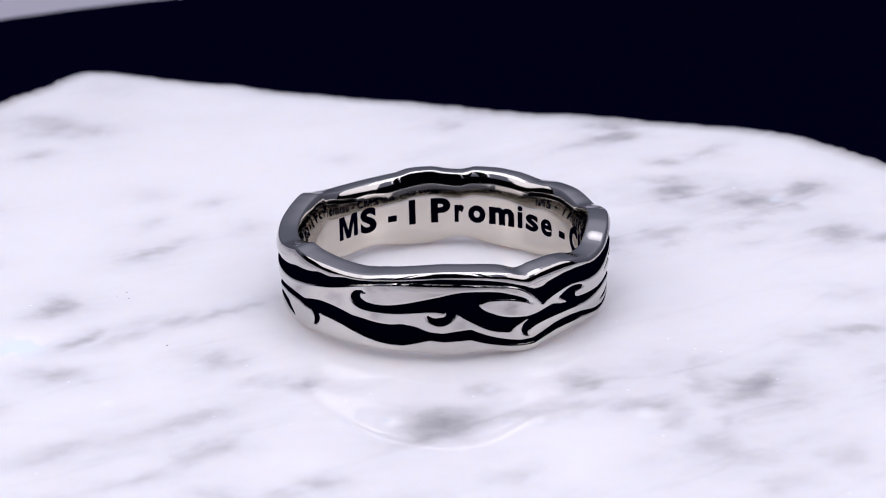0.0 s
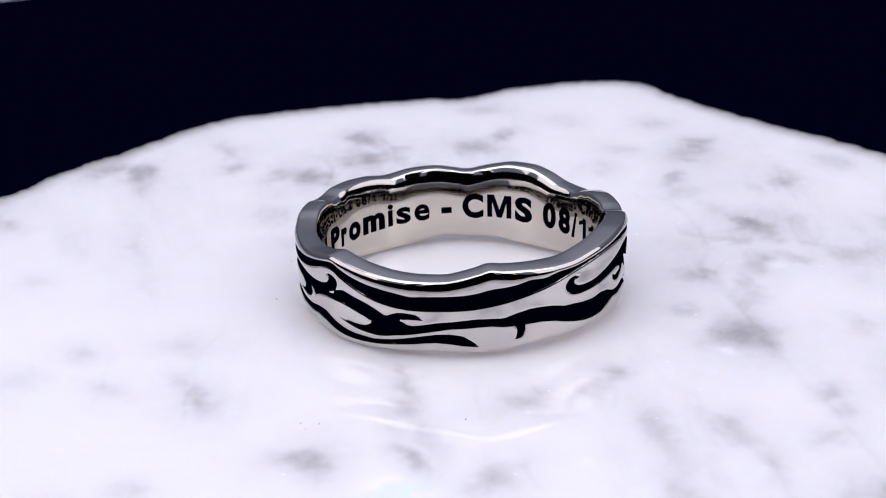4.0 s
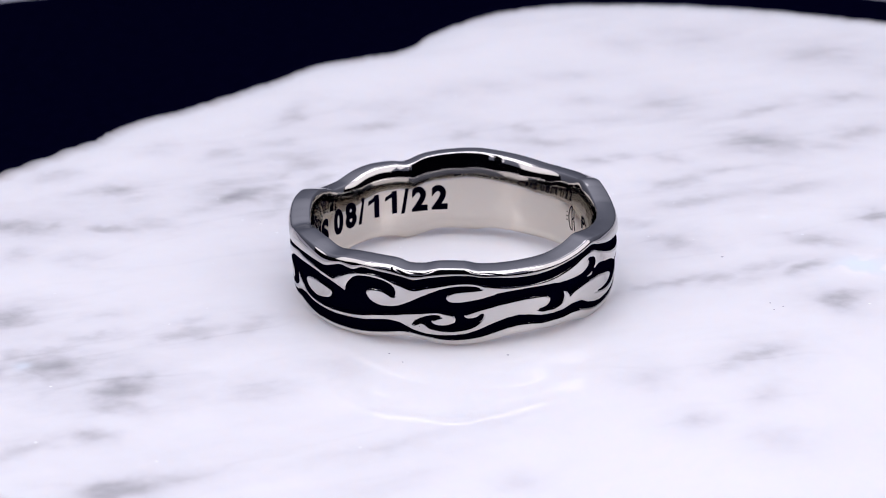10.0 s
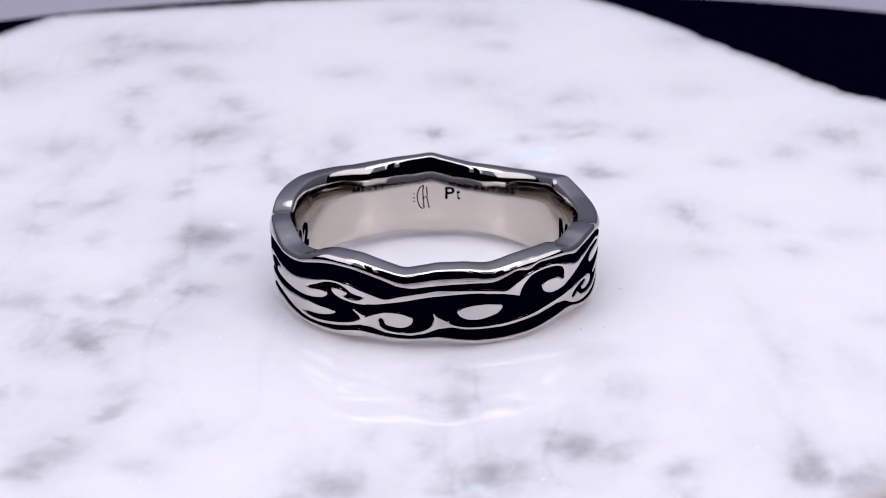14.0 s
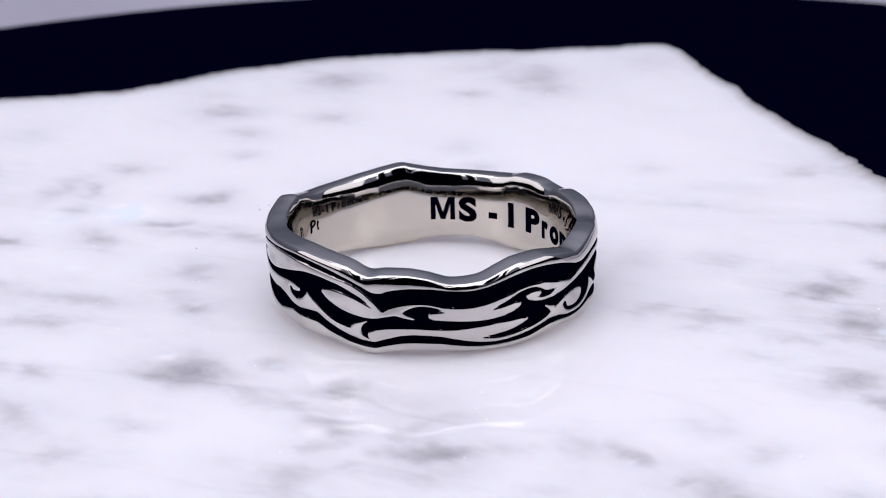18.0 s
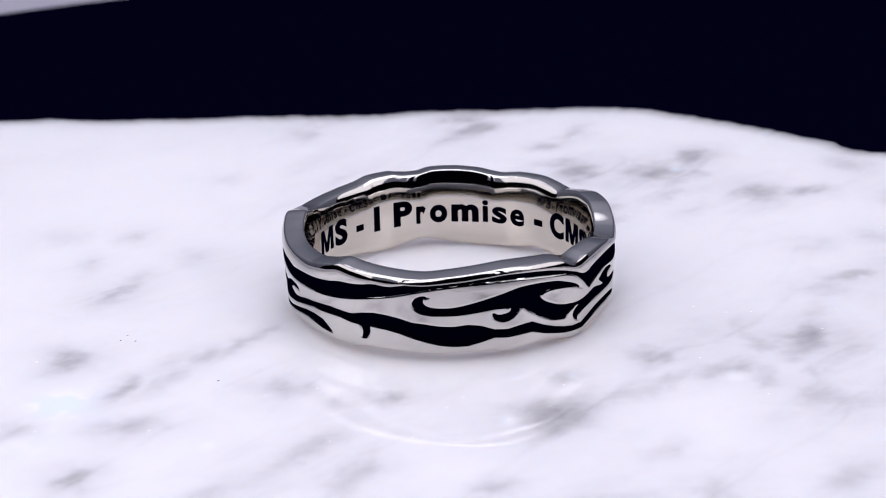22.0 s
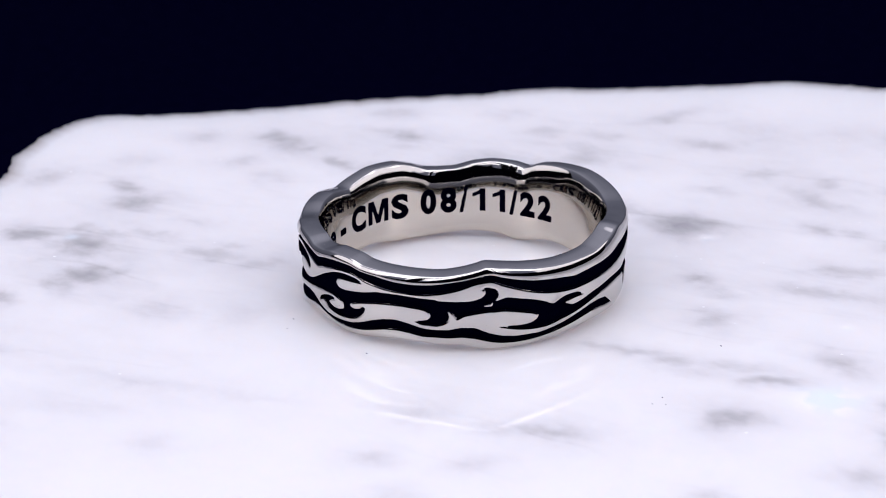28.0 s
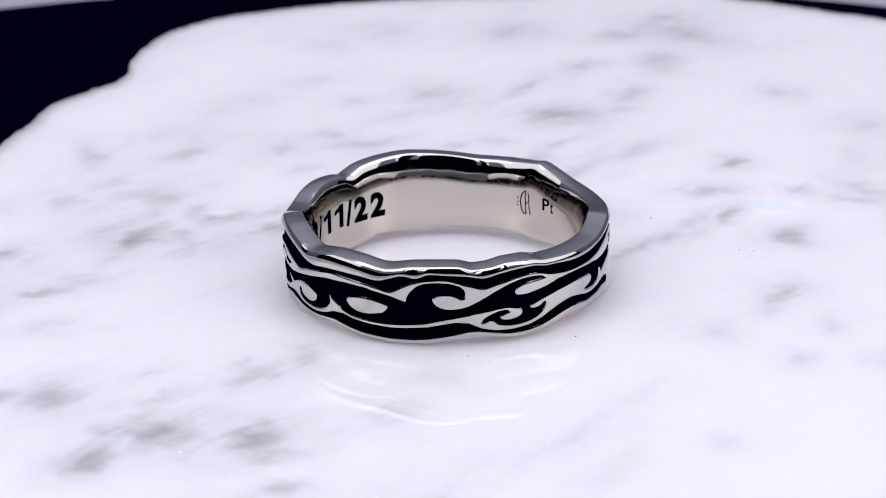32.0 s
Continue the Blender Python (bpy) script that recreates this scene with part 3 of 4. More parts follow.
FINGERS = ((-43.9, 2.64), (-43.7, 3.64), (-41.3, 3.65), (-38.2, 3.44), (-36.5, 3.3), (-38.9, 3.28), (-40.7, 3.2), (-41.2, 3.05), (-39.9, 2.82), (-36.5, 2.68), (-30.3, 2.54), (-24.1, 2.44), (-18.9, 2.43), (-18.9, 2.14), (-25.4, 2.08), (-31.6, 2.03), (-37.8, 2.1), (-44, 2.2))
SWIRL_A = ((-29.1, 2.43), (-24, 2.39), (-19, 2.45), (-14, 2.59), (-10.9, 2.77), (-8.8, 3.05), (-8.5, 3.25), (-10.2, 3.36), (-12.7, 3.32), (-16.1, 3.21), (-18.9, 3.18), (-15.8, 3.41), (-12.7, 3.66), (-9.6, 3.94), (-6.5, 4.06), (-3.7, 4.05), (-0.9, 3.86), (1.7, 3.56), (4.2, 3.47), (6.2, 3.49), (4.2, 3.27), (1.6, 3.18), (-0.9, 3.24), (-2, 3.35), (-0.5, 3.39), (-0.3, 3.52), (-1.2, 3.69), (-3.4, 3.79))
SWIRL_B = ((-5.6, 3.75), (-6.8, 3.57), (-6.2, 3.35), (-3.8, 3.1), (-0.3, 2.94), (4.9, 2.89), (8.8, 2.91), (6.8, 2.11), (3.8, 2.35), (0.9, 2.47), (2.8, 2.18), (4.3, 1.9), (2.2, 1.68), (-1.7, 1.44), (-6.7, 1.26), (-11.7, 1.13), (-16.7, 1.09), (-22.3, 1.25), (-16.6, 1.33), (-11.7, 1.46), (-7.9, 1.68), (-5.7, 1.86), (-5.9, 2.01), (-7.3, 2.09), (-12.8, 2.12), (-19, 2.17), (-25.3, 2.16), (-29.1, 2.11))
SWIRL = SWIRL_A + SWIRL_B
FORK = ((6.2, 2.92), (10.4, 3.05), (16, 3.27), (21, 3.47), (27.2, 3.73), (33.5, 3.85), (39.9, 3.89), (46.7, 3.8), (46.6, 1.56), (45.2, 1.57), (39.8, 1.73), (34.6, 2.05), (31.5, 2.37), (29, 2.67), (29.8, 2.37), (29.8, 2.1), (28.6, 1.75), (25.8, 1.43), (22, 1.26), (17, 1.24), (13.3, 1.38), (11.3, 1.68), (10.8, 1.95), (11.8, 2.12), (12.6, 2), (13.1, 1.72), (15.8, 1.54), (18.9, 1.51), (21.4, 1.68), (22.7, 2), (22.6, 2.28), (20.9, 2.5), (17.2, 2.64), (13.5, 2.63), (10.3, 2.45), (6.1, 2.09))
OVAL = ((37.5, 2.69), (38.6, 2.91), (41.7, 3.08), (45.4, 3.12), (49.8, 3.03), (52.6, 2.85), (53.2, 2.66), (51.7, 2.29), (48.5, 2.08), (44.1, 1.96), (40.4, 2.09), (38.2, 2.36))
CREST = ((35.4, 3.79), (38.2, 3.83), (44.8, 3.79), (51.2, 3.63), (55.6, 3.44), (59.6, 3.16), (60, 3.54), (61.8, 4.07), (64.3, 4.45), (68, 4.61), (72.4, 4.61), (76.3, 4.46), (78.5, 4.21), (79.4, 3.85), (79.1, 3.53), (78, 3.49), (76.6, 3.65), (75, 3.78), (72.4, 3.82), (69.9, 3.75), (68.5, 3.48), (69.2, 3.14), (71.7, 2.81), (74.9, 2.71), (78.2, 2.74), (81.5, 2.93), (81.5, 2.37), (76.2, 2.17), (71.1, 1.99), (64.8, 1.72), (58.5, 1.58), (52.3, 1.51), (45.9, 1.48), (40.6, 1.55), (36.5, 1.77), (35.1, 1.92))
FLOW = ((69.4, 2.41), (69.5, 3.02), (72.1, 2.78), (76, 2.73), (79.9, 2.87), (83.7, 3.2), (87.4, 3.59), (91.1, 3.95), (95.5, 4.28), (99.2, 4.43), (103.7, 4.43), (106.9, 4.32), (108.2, 4.19), (105.6, 4.15), (102.4, 4.12), (99.2, 4.05), (97, 3.84), (96.4, 3.55), (97.3, 3.37), (99.8, 3.29), (103.7, 3.36), (108.9, 3.53), (112.9, 3.72), (112.9, 2.96), (110.9, 2.88), (106.2, 2.66), (103.3, 2.47), (100.4, 2.3), (98.1, 2.41), (94.8, 2.56), (91.7, 2.55), (88.6, 2.53), (84.8, 2.44), (79.8, 2.32), (73.3, 2.07), (69.3, 1.93))
SPIRAL = ((101.7, 2.57), (103.3, 2.47), (102.2, 2.29), (103, 2.17), (104.9, 2.13), (106.9, 2.25), (108, 2.42), (109.1, 2.37), (108.8, 2.17), (107.5, 1.82), (104.9, 1.5), (101.7, 1.34), (97.3, 1.27), (93.5, 1.34), (90.4, 1.51), (88.9, 1.75), (87.9, 1.82), (86.7, 1.72), (85.1, 1.64), (84.8, 1.71), (85.9, 1.93), (88.6, 2.21), (91.7, 2.36), (93.9, 2.35), (94.9, 2.25), (92.6, 2.09), (91.2, 1.92), (92, 1.75), (94.1, 1.64), (97.3, 1.7), (99.2, 1.88), (99.4, 2.13), (98.1, 2.44))
STREAM = ((112.7, 3.74), (122.6, 3.85), (130.1, 3.79), (135.2, 3.74), (135.2, 1.92), (132, 1.97), (128.3, 2.13), (131.3, 2.17), (132.9, 2.41), (133.1, 2.67), (132, 2.92), (129.5, 3.09), (125.7, 3.15), (120.1, 3.12), (112.7, 2.97))
GULLET = ((124.6, 3.7), (126, 3.71), (132.6, 3.69), (139, 3.66), (143.9, 3.66), (147.6, 3.74), (150.1, 3.93), (151.3, 4.19), (151.2, 4.41), (150.3, 4.52), (151.4, 4.61), (153.2, 4.57), (155.1, 4.38), (155.7, 4.08), (154.8, 3.69), (152.6, 3.41), (149.6, 3.27), (153.2, 3.27), (155.7, 3.47), (157.7, 3.78), (161.3, 3.68), (163.9, 3.53), (163.9, 2.7), (158.8, 2.88), (152.5, 2.92), (147.6, 2.81), (143.9, 2.64), (142, 2.43), (140.6, 2.78), (138.6, 2.98), (139.4, 2.6), (138.9, 2.28), (136.9, 2.02), (133.1, 1.97), (129.8, 1.99), (128, 2.14), (130.8, 2.21), (132.6, 2.37), (133.2, 2.66), (132, 2.95), (128.6, 3.09), (124.6, 3.14))
FIN = ((153.8, 3.43), (157.3, 3.76), (163.6, 3.58), (168.6, 3.34), (172.3, 3.07), (175.6, 2.78), (177.8, 2.96), (180.3, 3.11), (183.4, 3.14), (186.5, 3.05), (188.4, 2.83), (185.8, 2.84), (182.7, 2.79), (180.9, 2.67), (180.5, 2.54), (181.5, 2.37), (183.3, 2.29), (187.1, 2.35), (192.2, 2.57), (196.1, 2.69), (196.1, 2.4), (192.2, 2.26), (187.1, 2.04), (182.1, 1.75), (177.1, 1.47), (173.4, 1.34), (168.4, 1.34), (163.4, 1.44), (158.9, 1.63), (156.2, 1.77), (160.2, 1.71), (164.7, 1.68), (167.8, 1.78), (169.7, 2.02), (170, 2.19), (168.5, 2.38), (164.8, 2.61), (160.3, 2.82), (156.4, 2.92), (153.8, 2.89))
LINK = ((-179.4, 2.54), (-178.7, 2.5), (-176.6, 2.31), (-172.4, 2.34), (-168.4, 2.49), (-168.5, 2.12), (-172.5, 1.9), (-178.1, 1.65), (-182.5, 1.52), (-182.4, 2.39))
N_TH, N_Z = 2400, 150
TH = np.linspace(0, 360, N_TH, endpoint=False)
Z_TOP, Z_BOT = periodic(TOP, TH) + 0.07, periodic(BOTTOM, TH)
Z_BOT = Z_BOT - Z_BOT.min()


def both_edges(knots, th):
    upper = periodic([(a, b) for a, b, c in knots], th)
    return upper, periodic([(a, c) for a, b, c in knots], th)


def eased(knots):
    """Takes small unevenness out of the channel's edges and leaves its corners."""
    v = np.array(knots, float)
    for k in range(2):
        off = (np.roll(v, 1, 0) + np.roll(v, -1, 0)) / 2 - v
        off[:, 0] = 0
        v += np.where(np.abs(off) < 0.09, 0.5 * off, 0)
    return [tuple(r) for r in v]


CHANNEL = sorted(eased(CHANNEL) + [(304.2, 4.52, 3.27)])     # with its deepest corner
CH_UP, CH_LOW = both_edges(CHANNEL, TH)
RIM = np.clip(Z_TOP - CH_UP - 0.06, 0.42, 0.85)      # height of the rounded rim above the patterned band


def outer(z):
    """The outer radius: the ring widens a little towards its rim."""
    u = np.clip(z / 4.8, 0, 1)
    return R_OUT - 0.10 + 0.22 * u * u * (3 - 2 * u)


def around(r, th, z):
    t = np.radians(th)
    return np.stack([r * np.cos(t) + RING_X, r * np.sin(t) + RING_Y, z], -1) * MM


def spline_loop(points, step=0.07):
    """A closed smooth outline through (degree, mm) points, in mm; sharp turns stay sharp."""
    p = np.array(points, float) * np.array([math.radians(1) * R_OUT, 1])
    before, after = p - np.roll(p, 1, 0), np.roll(p, -1, 0) - p
    la, lb = np.hypot(*before.T)[:, None] + 1e-9, np.hypot(*after.T)[:, None] + 1e-9
    soft = np.clip(((before / la) * (after / lb)).sum(1, keepdims=True) * 1.6, 0, 1)
    way = (before / la * lb + after / lb * la) / (la + lb) * soft
    out = []
    for i in range(len(p)):
        j = (i + 1) % len(p)
        n = max(1, int(lb[i, 0] / step))
        u = (np.arange(n) / n)[:, None]
        out.append((1 + 2 * u) * (1 - u) ** 2 * p[i] + u * (1 - u) ** 2 * lb[i] * way[i] + u * u * (3 - 2 * u) * p[j] + u * u * (u - 1) * lb[i] * way[j])
    return np.concatenate(out)


def inside_loop(loop, x, y):
    """Signed distance to a closed outline, negative inside."""
    best, odd = np.full(x.shape, 9.0), np.zeros(x.shape, bool)
    for a, b in zip(loop, np.roll(loop, -1, 0)):
        d = b - a
        k = np.clip(((x - a[0]) * d[0] + (y - a[1]) * d[1]) / max(d @ d, 1e-12), 0, 1)
        best = np.minimum(best, np.hypot(x - a[0] - k * d[0], y - a[1] - k * d[1]))
        if abs(d[1]) > 1e-9:
            odd ^= ((a[1] > y) != (b[1] > y)) & (x < a[0] + (y - a[1]) * d[0] / d[1])
    return np.where(odd, -best, best)


def ornament(th, z):
    """Signed distance in mm to the black ground of the ornament, negative in it; th, z are grids of columns."""
    deg = th[:, 0]
    up, low = both_edges(CHANNEL, deg)
    lean = np.sqrt(1 + (np.gradient((up + low) / 2) / (math.radians(360 / len(deg)) * R_OUT)) ** 2)
    d = np.maximum(z - up[:, None], low[:, None] - z) / lean[:, None]
    k = np.array(LOWER)
    for turn in (0, -360):
        a = deg + turn
        use = (a >= k[0, 0]) & (a <= k[-1, 0] + 0.8)
        up, low = np.interp(a, k[:, 0], k[:, 1]), np.interp(a, k[:, 0], k[:, 2])
        for e in (up, low):
            e[1:-1] = (e[:-2] + e[1:-1] * 2 + e[2:]) / 4
        lean = np.sqrt(1 + (np.gradient((up + low) / 2) / (math.radians(360 / len(deg)) * R_OUT)) ** 2)
        e = np.maximum(z - up[:, None], low[:, None] - z) / lean[:, None]
        d[use] = np.minimum(d, e)[use]
    for sign, shapes in ((1, (HOOK, TICK, BODY, CLAW, FINGERS, SWIRL, FORK, CREST, FLOW, SPIRAL, STREAM, GULLET, FIN, LINK)), (-1, (OVAL,))):
        for shape in shapes:
            loop = spline_loop(shape)
            mid = math.degrees(loop[:, 0].mean() / R_OUT)
            half = math.degrees(np.ptp(loop[:, 0]) / 2 / R_OUT) + 6
            off = (deg - mid + 180) % 360 - 180
            use = np.abs(off) < half
            x = np.radians(off[use] + mid)[:, None] * R_OUT + 0 * z[use]
            e = inside_loop(loop, x, z[use])
            d[use] = np.minimum(d[use], e) if sign > 0 else np.maximum(d[use], -e)
    return d


def band_meshes():
    """The ornamented band: raised bright metal with walls down to the black ground."""
    f = np.linspace(0, 1, N_Z)[None, :]
    z = (Z_BOT + 0.10)[:, None] * (1 - f) + (Z_TOP - RIM)[:, None] * f
    th = TH[:, None] + 0 * z
    d = ornament(th, z)
    for k in range(6):      # rounded by polishing
        d = (np.roll(d, 1, 0) + 2 * d + np.roll(d, -1, 0)) / 4
        if k < 3:
            d[:, 1:-1] = (d[:, :-2] + 2 * d[:, 1:-1] + d[:, 2:]) / 4
    ds = math.radians(360 / N_TH) * R_OUT
    dz = (z[:, -1] - z[:, 0])[:, None] / (N_Z - 1)
    gz = np.gradient(d, axis=1) / dz
    tilt = (np.roll(z, -1, 0) - np.roll(z, 1, 0)) / (2 * ds)
    gs = (np.roll(d, -1, 0) - np.roll(d, 1, 0)) / (2 * ds) - tilt * gz
    g2 = np.maximum(gs * gs + gz * gz, 0.25)
    near = (np.abs(d) < 0.5 * ds)
    near[:, 0] = near[:, -1] = False
    s = np.where(near, -d * gs / g2, 0)
    z = z + np.where(near, -d * gz / g2, 0)
    th = th + np.degrees(np.clip(s, -0.5 * ds, 0.5 * ds) / R_OUT)
    dn = np.where(near, 0, d)
    cell = (dn + np.roll(dn, -1, 0))[:, :-1] + (dn + np.roll(dn, -1, 0))[:, 1:]
    black = cell < 0
    edge = np.clip(1 - np.maximum(dn, 0) / 0.13, 0, 1)                       # worn arrises
    foot = np.clip(1 - (z - Z_BOT[:, None]) / 0.55, 0, 1)                   # rounded lower edge
    off = (th + 90 + 180) % 360 - 180
    lean = np.clip(1 - (CH_LOW[:, None] - z) / 0.6, 0, 1) * (z < CH_LOW[:, None]) * np.clip(1.4 - np.abs(off) / 26, 0, 1)   # sloping shoulder under the channel
    top = around(outer(z) - 0.045 * edge ** 1.3 - 0.15 * foot ** 2 - 0.075 * np.clip(lean, 0, 1) ** 2, th, z).reshape(-1, 3)
    floor = around(outer(z) - 0.22 - 0.12 * foot ** 2, th, z).reshape(-1, 3)
    n = N_TH * N_Z
    idx = np.arange(n).reshape(N_TH, N_Z)
    nxt = np.roll(idx, -1, 0)
    quad = np.stack([idx[:, :-1], nxt[:, :-1], nxt[:, 1:], idx[:, 1:]], -1)
    faces = [quad[~black]]
    b2 = np.roll(black, 1, 0)            # side walls, at the columns
    for here, there, flip in ((black, b2, False), (b2, black, True)):
        k = here & ~there
        a, c = idx[:, :-1][k], idx[:, 1:][k]
        w = np.stack([a + 2 * n, a + n, c + n, c + 2 * n], -1)
        faces.append(w[:, ::-1] if flip else w)
    lo, hi = black[:, :-1], black[:, 1:]  # and along the rows
    for here, there, flip in ((hi, lo, False), (lo, hi, True)):
        k = here & ~there
        a, c = idx[:, 1:-1][k], nxt[:, 1:-1][k]
        w = np.stack([a + 2 * n, c + 2 * n, c + n, a + n], -1)
        faces.append(w[:, ::-1] if flip else w)
    bright, metal_faces = len(faces[0]), np.concatenate(faces)
    pieces = []
    mark = np.zeros(black.shape, int)
    for seed in zip(*np.nonzero(black)):  # one inlay for each connected field of black
        if mark[seed]:
            continue
        pieces.append(seed)
        stack = [seed]
        mark[seed] = len(pieces)
        while stack:
            i, j = stack.pop()
            for p, q in (((i + 1) % N_TH, j), ((i - 1) % N_TH, j), (i, j + 1), (i, j - 1)):
                if 0 <= q < black.shape[1] and black[p, q] and not mark[p, q]:
                    mark[p, q] = len(pieces)
                    stack.append((p, q))
    fields = []
    for k in range(1, len(pieces) + 1):
        q = quad[mark == k]
        if len(q) > 12:
            fields.append(mesh_of("black_inlay", floor, q))
    me = mesh_of("band", np.concatenate([top, floor, top]), metal_faces)
    me.materials.append(PLATINUM)
    me.materials.append(BLACK)       # the walls of the recesses are blackened
    me.polygons.foreach_set("material_index", (np.arange(len(metal_faces)) >= bright).astype(np.int32))
    return me, fields


def mesh_of(name, verts, quads):
    used, inv = np.unique(quads, return_inverse=True)
    me = bpy.data.meshes.new(name)
    me.from_pydata(verts[used].tolist(), [], inv.reshape(-1, 4).tolist())
    return me


ring = tagged(new("ring"), "polished platinum ring with black wave pattern lying on the marble slab", "ring")
FLANK = ((0, 0), (0.003, 0.09), (0.007, 0.17), (0.016, 0.26), (0.03, 0.35), (0.054, 0.47), (0.082, 0.58), (0.112, 0.68), (0.142, 0.77), (0.175, 0.845), (0.218, 0.90), (0.28, 0.942), (0.38, 0.972), (0.50, 1.003), (0.65, 1.038), (0.82, 1.07), (1.02, 1.09))   # inset in mm, share of the height
INNER = ((0.54, -0.06), (0.49, -0.045), (0.445, -0.005), (0.40, 0.065), (0.36, 0.15), (0.32, 0.245), (0.28, 0.35), (0.245, 0.46), (0.215, 0.57), (0.187, 0.68), (0.16, 0.79), (0.135, 0.91), (0.11, 1.04), (0.085, 1.18), (0.06, 1.33), (0.035, 1.49), (0.014, 1.64), (0.003, 1.76), (0.0, 1.86))   # inset, depth below the top, mm


def inner_radius(th, z):
    """The inner wall swells gently towards the finger."""
    depth = periodic(TOP, th) + 0.07 - z
    return R_IN + np.interp(depth, [d for i, d in INNER], [i for i, d in INNER])


rows = [around(outer(Z_TOP - RIM) - dr, TH, Z_TOP - RIM * (1 - q)) for dr, q in FLANK]
rows += [around(R_IN + dr, TH, Z_TOP - dz) for dr, dz in INNER]
part_mesh("rim", grid_mesh("rim", np.stack(rows, 1), wrap_u=True), PLATINUM, ring, "polished undulating top rim")
rows = [around(R_IN, TH, (Z_TOP - 1.86) * (1 - f) + (Z_BOT + 0.28) * f) for f in np.linspace(0, 1, 8)]
for dr, dz in ((0.02, 0.19), (0.06, 0.11), (0.12, 0.05), (0.21, 0.01), (0.6, 0.0), (1.40, 0.0), (1.52, 0.02), (1.585, 0.055), (1.633, 0.1)):
    rows.append(around(R_IN + dr, TH, Z_BOT + dz))
inner_wall = part_mesh("inner_wall", grid_mesh("inner_wall", np.stack(rows, 1), wrap_u=True), INSIDE, ring, "smooth polished inner wall")
band, inlays = band_meshes()
band_part = part_mesh("band", band, PLATINUM, ring, "raised polished wave ornament")
for me in inlays:
    part_mesh("black_inlay", me, BLACK, band_part, "matt black recessed ground")

# ---- the engraving inside ----
ADVANCE = {"M": 833, "S": 667, " ": 278, "-": 333, "I": 278, "P": 667, "r": 389, "o": 611, "m": 889, "i": 278, "s": 556, "e": 556, "C": 722, "/": 278, "t": 333}


HEAVY = {"1": (((0.25, 0), (0.39, 0), (0.39, 0.716), (0.25, 0.716)), ((0.07, 0.44), (0.252, 0.53), (0.252, 0.66), (0.07, 0.56))),
         "M": (((0, 0), (0.145, 0), (0.145, 0.716), (0, 0.716)), ((0.575, 0), (0.72, 0), (0.72, 0.716), (0.575, 0.716)),
               ((0.14, 0.716), (0.14, 0.50), (0.29, 0), (0.43, 0), (0.36, 0.24), (0.205, 0.716)), ((0.36, 0.24), (0.43, 0), (0.58, 0.50), (0.58, 0.716), (0.515, 0.716)))}


def heavy_figure(char):
    """Upright strokes of a heavy sans-serif, for the figures whose stems stand straight."""
    bm = bmesh.new()
    for corners in HEAVY[char]:
        bm.faces.new([bm.verts.new((x, y, 0)) for x, y in corners])
    bmesh.ops.triangulate(bm, faces=bm.faces[:])
    me = bpy.data.meshes.new("letter")
    bm.to_mesh(me)
    bm.free()
    return me


def glyph(char, bold):
    if char in HEAVY:
        return heavy_figure(char)
    curve = bpy.data.curves.new("letter", "FONT")
    curve.body, curve.size, curve.bevel_depth, curve.bevel_resolution, curve.resolution_u = char, 1.0, bold, 0, 4
    ob = new("letter", curve)
    me = bpy.data.meshes.new_from_object(ob.evaluated_get(bpy.context.evaluated_depsgraph_get()))
    bpy.data.objects.remove(ob)
    bpy.data.curves.remove(curve)
    return me


CAP_UNIT = 0.70


def engrave(text, start, step, base, cap, bold, mat, name, rise=0.0):
    """Letters round the inner wall: start and step in degrees (a letter's unit width), base and capital height in mm."""
    pen = 0.0
    for char in text:
        width = ADVANCE.get(char, 556) / 1000
        if char != " ":
            me = glyph(char, bold * 0.6 if char in "ise" else bold)
            co = np.array([v.co[:] for v in me.vertices])
            x0, x1 = co[:, 0].min(), co[:, 0].max()
            side = 0.02 if char in "/-" else 0.10 if char == "1" else 0.055
            u = pen + side + (co[:, 0] - x0) / (x1 - x0) * (width - 2 * side)
            z = base + co[:, 1] / CAP_UNIT * cap + rise * (pen + width / 2)
            me.vertices.foreach_set("co", around(inner_radius(start - u * step, z) - 0.022, start - u * step, z).ravel())
            me.update()
            part_mesh(name, me, mat, inner_wall, smooth=False)
        pen += width


for word, start, step, base in (("MS", 142.2, 14.93, 1.90), ("-", 115.3, 14.0, 1.94), ("I", 106.2, 17.5, 1.95), ("Promise", 96.3, 15.61, 1.96),
                                ("-", 30.6, 15.7, 2.04), ("CMS", 21.8, 15.29, 2.06), ("08/11/22", 343.9, 16.29, 2.11)):
    engrave(word, start, step, base, 1.70, 0.048, BLACK, "engraved_letter", 0.020)
engrave("Pt", -154.0, 7.6, 3.05, 0.92, 0.012, BLACK, "hallmark_letter")


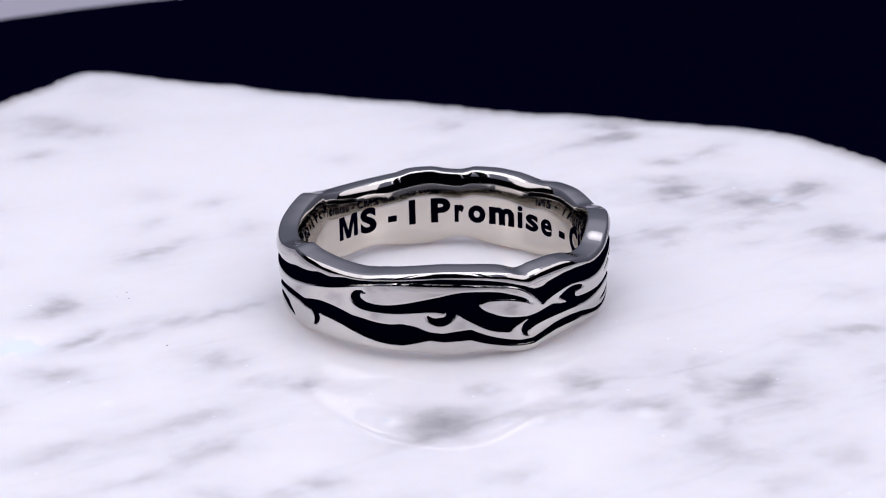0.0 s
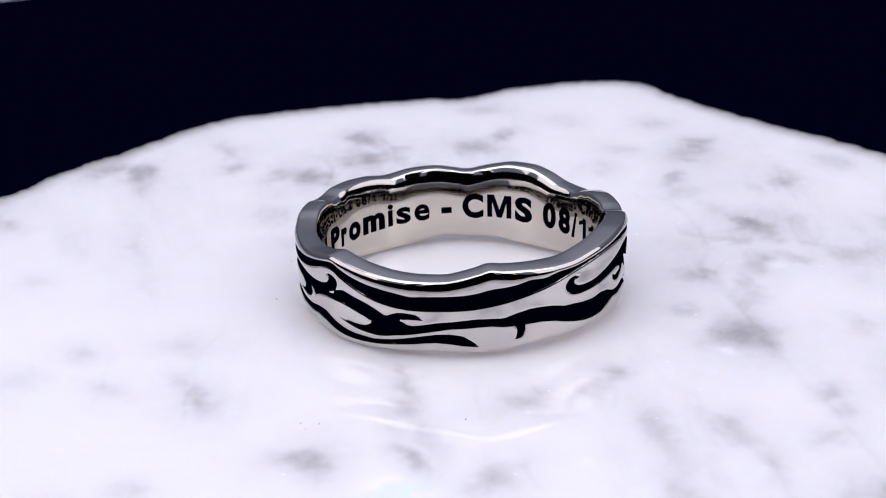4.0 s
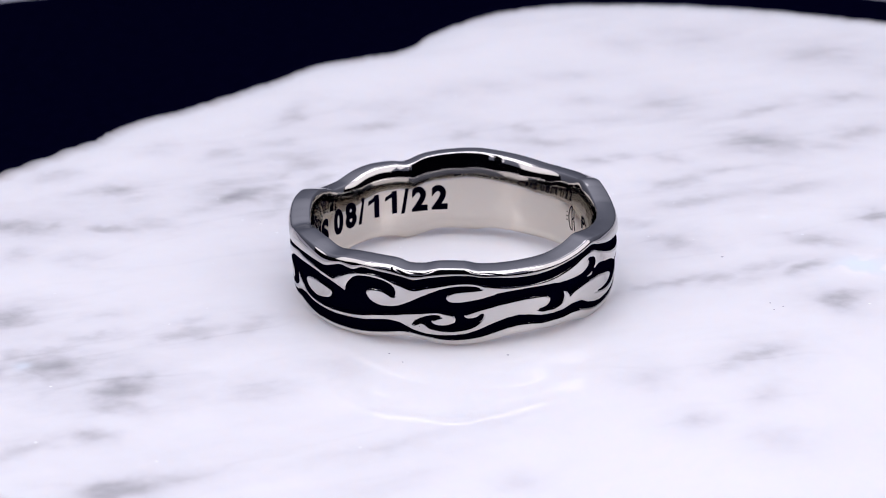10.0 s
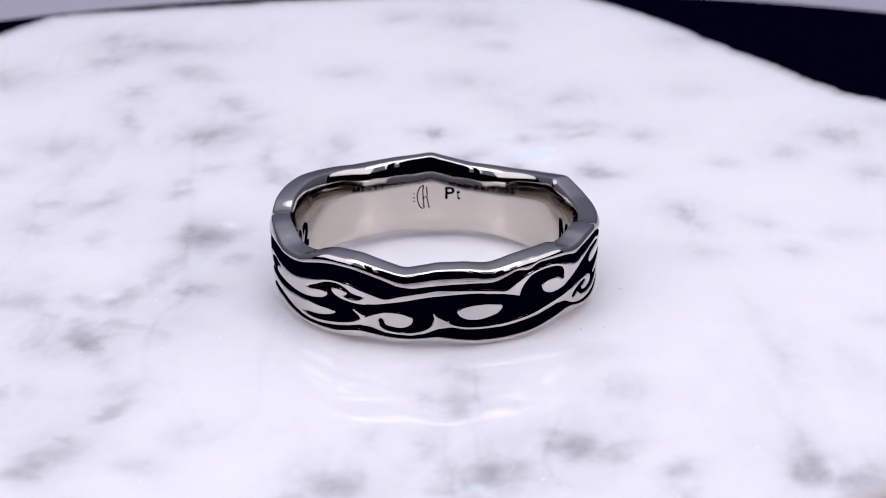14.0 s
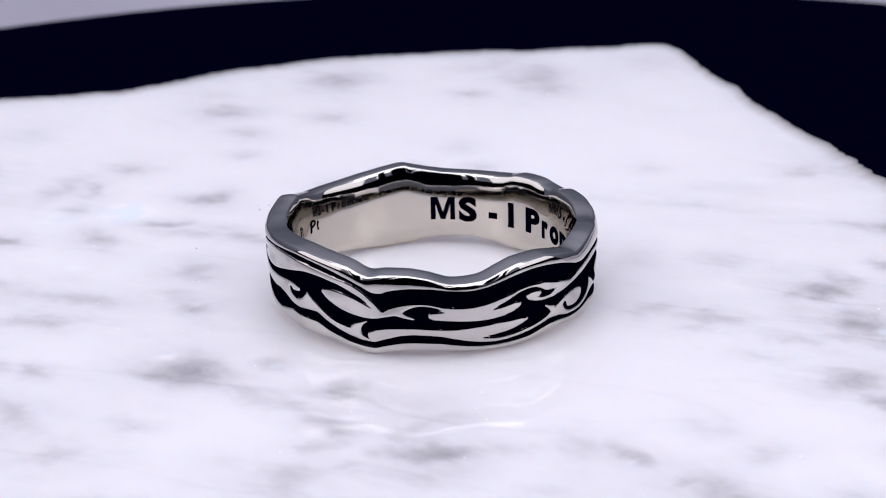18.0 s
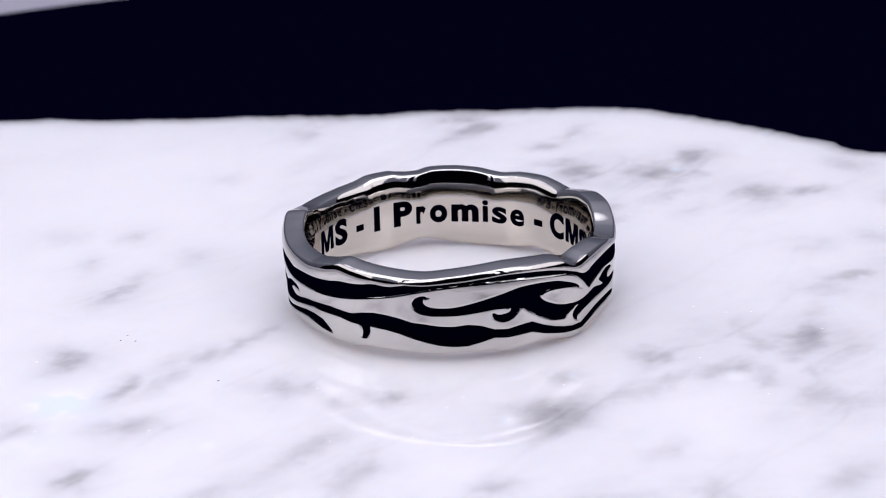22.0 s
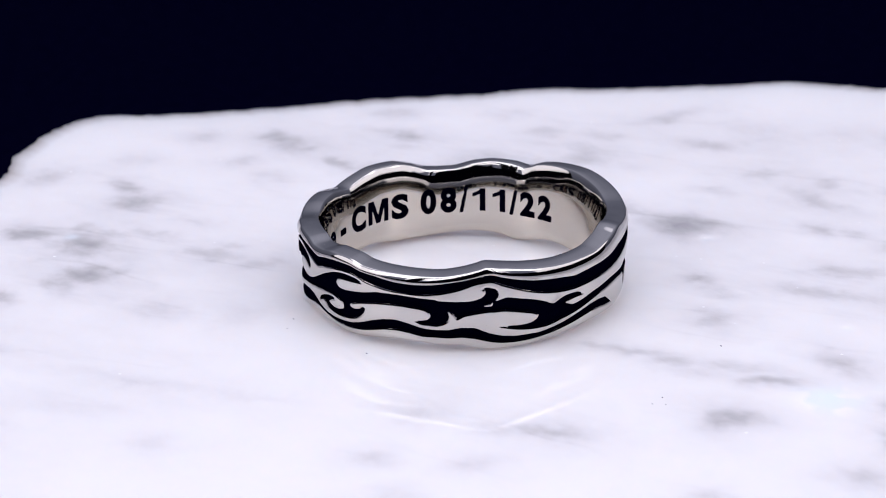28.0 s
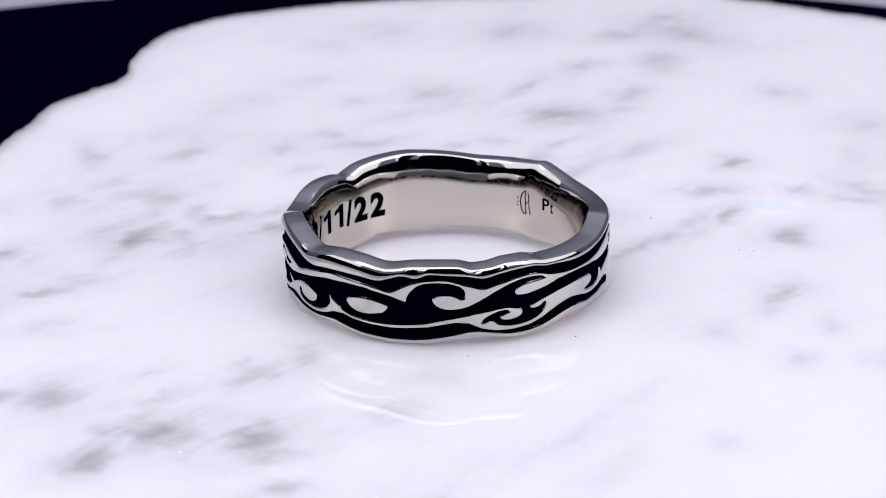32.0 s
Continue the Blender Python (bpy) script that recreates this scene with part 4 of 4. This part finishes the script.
def engraved_stroke(points, width):
    """A thin stroke along (degree, mm) points on the inner wall."""
    p = np.array(points, float)
    way = np.gradient(p * np.array([math.radians(1) * R_IN, 1]), axis=0)
    way /= np.hypot(*way.T)[:, None]
    side = np.stack([-way[:, 1] / (math.radians(1) * R_IN), way[:, 0]], 1) * width / 2
    rows = [around(inner_radius(q[:, 0], q[:, 1]) - 0.012, q[:, 0], q[:, 1]) for q in (p - side, p + side)]
    part_mesh("maker_mark_stroke", grid_mesh("maker_mark_stroke", np.stack(rows, 0)), BLACK, inner_wall, smooth=False)


engraved_stroke(((-144.8, 4.15), (-143.4, 3.99), (-142.4, 3.68), (-141.9, 3.3), (-142.2, 2.86), (-143.0, 2.5), (-144.1, 2.3)), 0.085)
engraved_stroke(((-144.9, 4.1), (-144.5, 3.7), (-144.6, 3.2), (-144.9, 2.3)), 0.09)
engraved_stroke(((-146.2, 4.0), (-146.5, 3.3)), 0.085)
engraved_stroke(((-144.8, 3.1), (-145.9, 3.32), (-146.5, 3.0), (-147.2, 2.35)), 0.085)
for height in (3.5, 3.2, 2.92):
    engraved_stroke(((-140.1, height), (-141.0, height)), 0.06)

# ---- specks of dust on the slab ----
specks = []
for x, y, size in ((-18.7, -8.6, 0.07), (-5.6, 10.6, 0.07), (-22.3, -0.4, 0.06), (-23.2, 0.1, 0.05), (-22.6, 0.7, 0.05), (2.1, 11.4, 0.06), (1.0, 12.6, 0.05)):
    bm = bmesh.new()
    bmesh.ops.create_icosphere(bm, subdivisions=2, radius=size * MM, matrix=Matrix.Translation((x * MM, y * MM, 0.3 * size * MM)) @ Matrix.Diagonal((1.3, 0.8, 0.5, 1)))
    for vert in bm.verts:
        vert.co += Vector((noise.noise(vert.co * 9000), noise.noise(vert.co * 9000 + Vector((5, 0, 0))), 0)) * 0.3 * size * MM
    me = bpy.data.meshes.new("dust_speck")
    bm.to_mesh(me)
    bm.free()
    me.materials.append(TABLE)
    specks.append(tagged(new("dust_speck", me), "tiny grey speck of dust on the marble slab", "dust speck", "specks of dust"))


# ---- the turning ----
def motions():
    rows = [(t / 2, pose(0, 0, 0, 0, 0, turned(t / 2)) @ TILT) for t in range(0, 65)]
    for thing in (slab, ring, *specks):
        walk(thing, rows)
    walk(turntable, [(t / 2, pose(0, 0, 0, 0, 0, turned(t / 2))) for t in range(0, 65)])


motions()
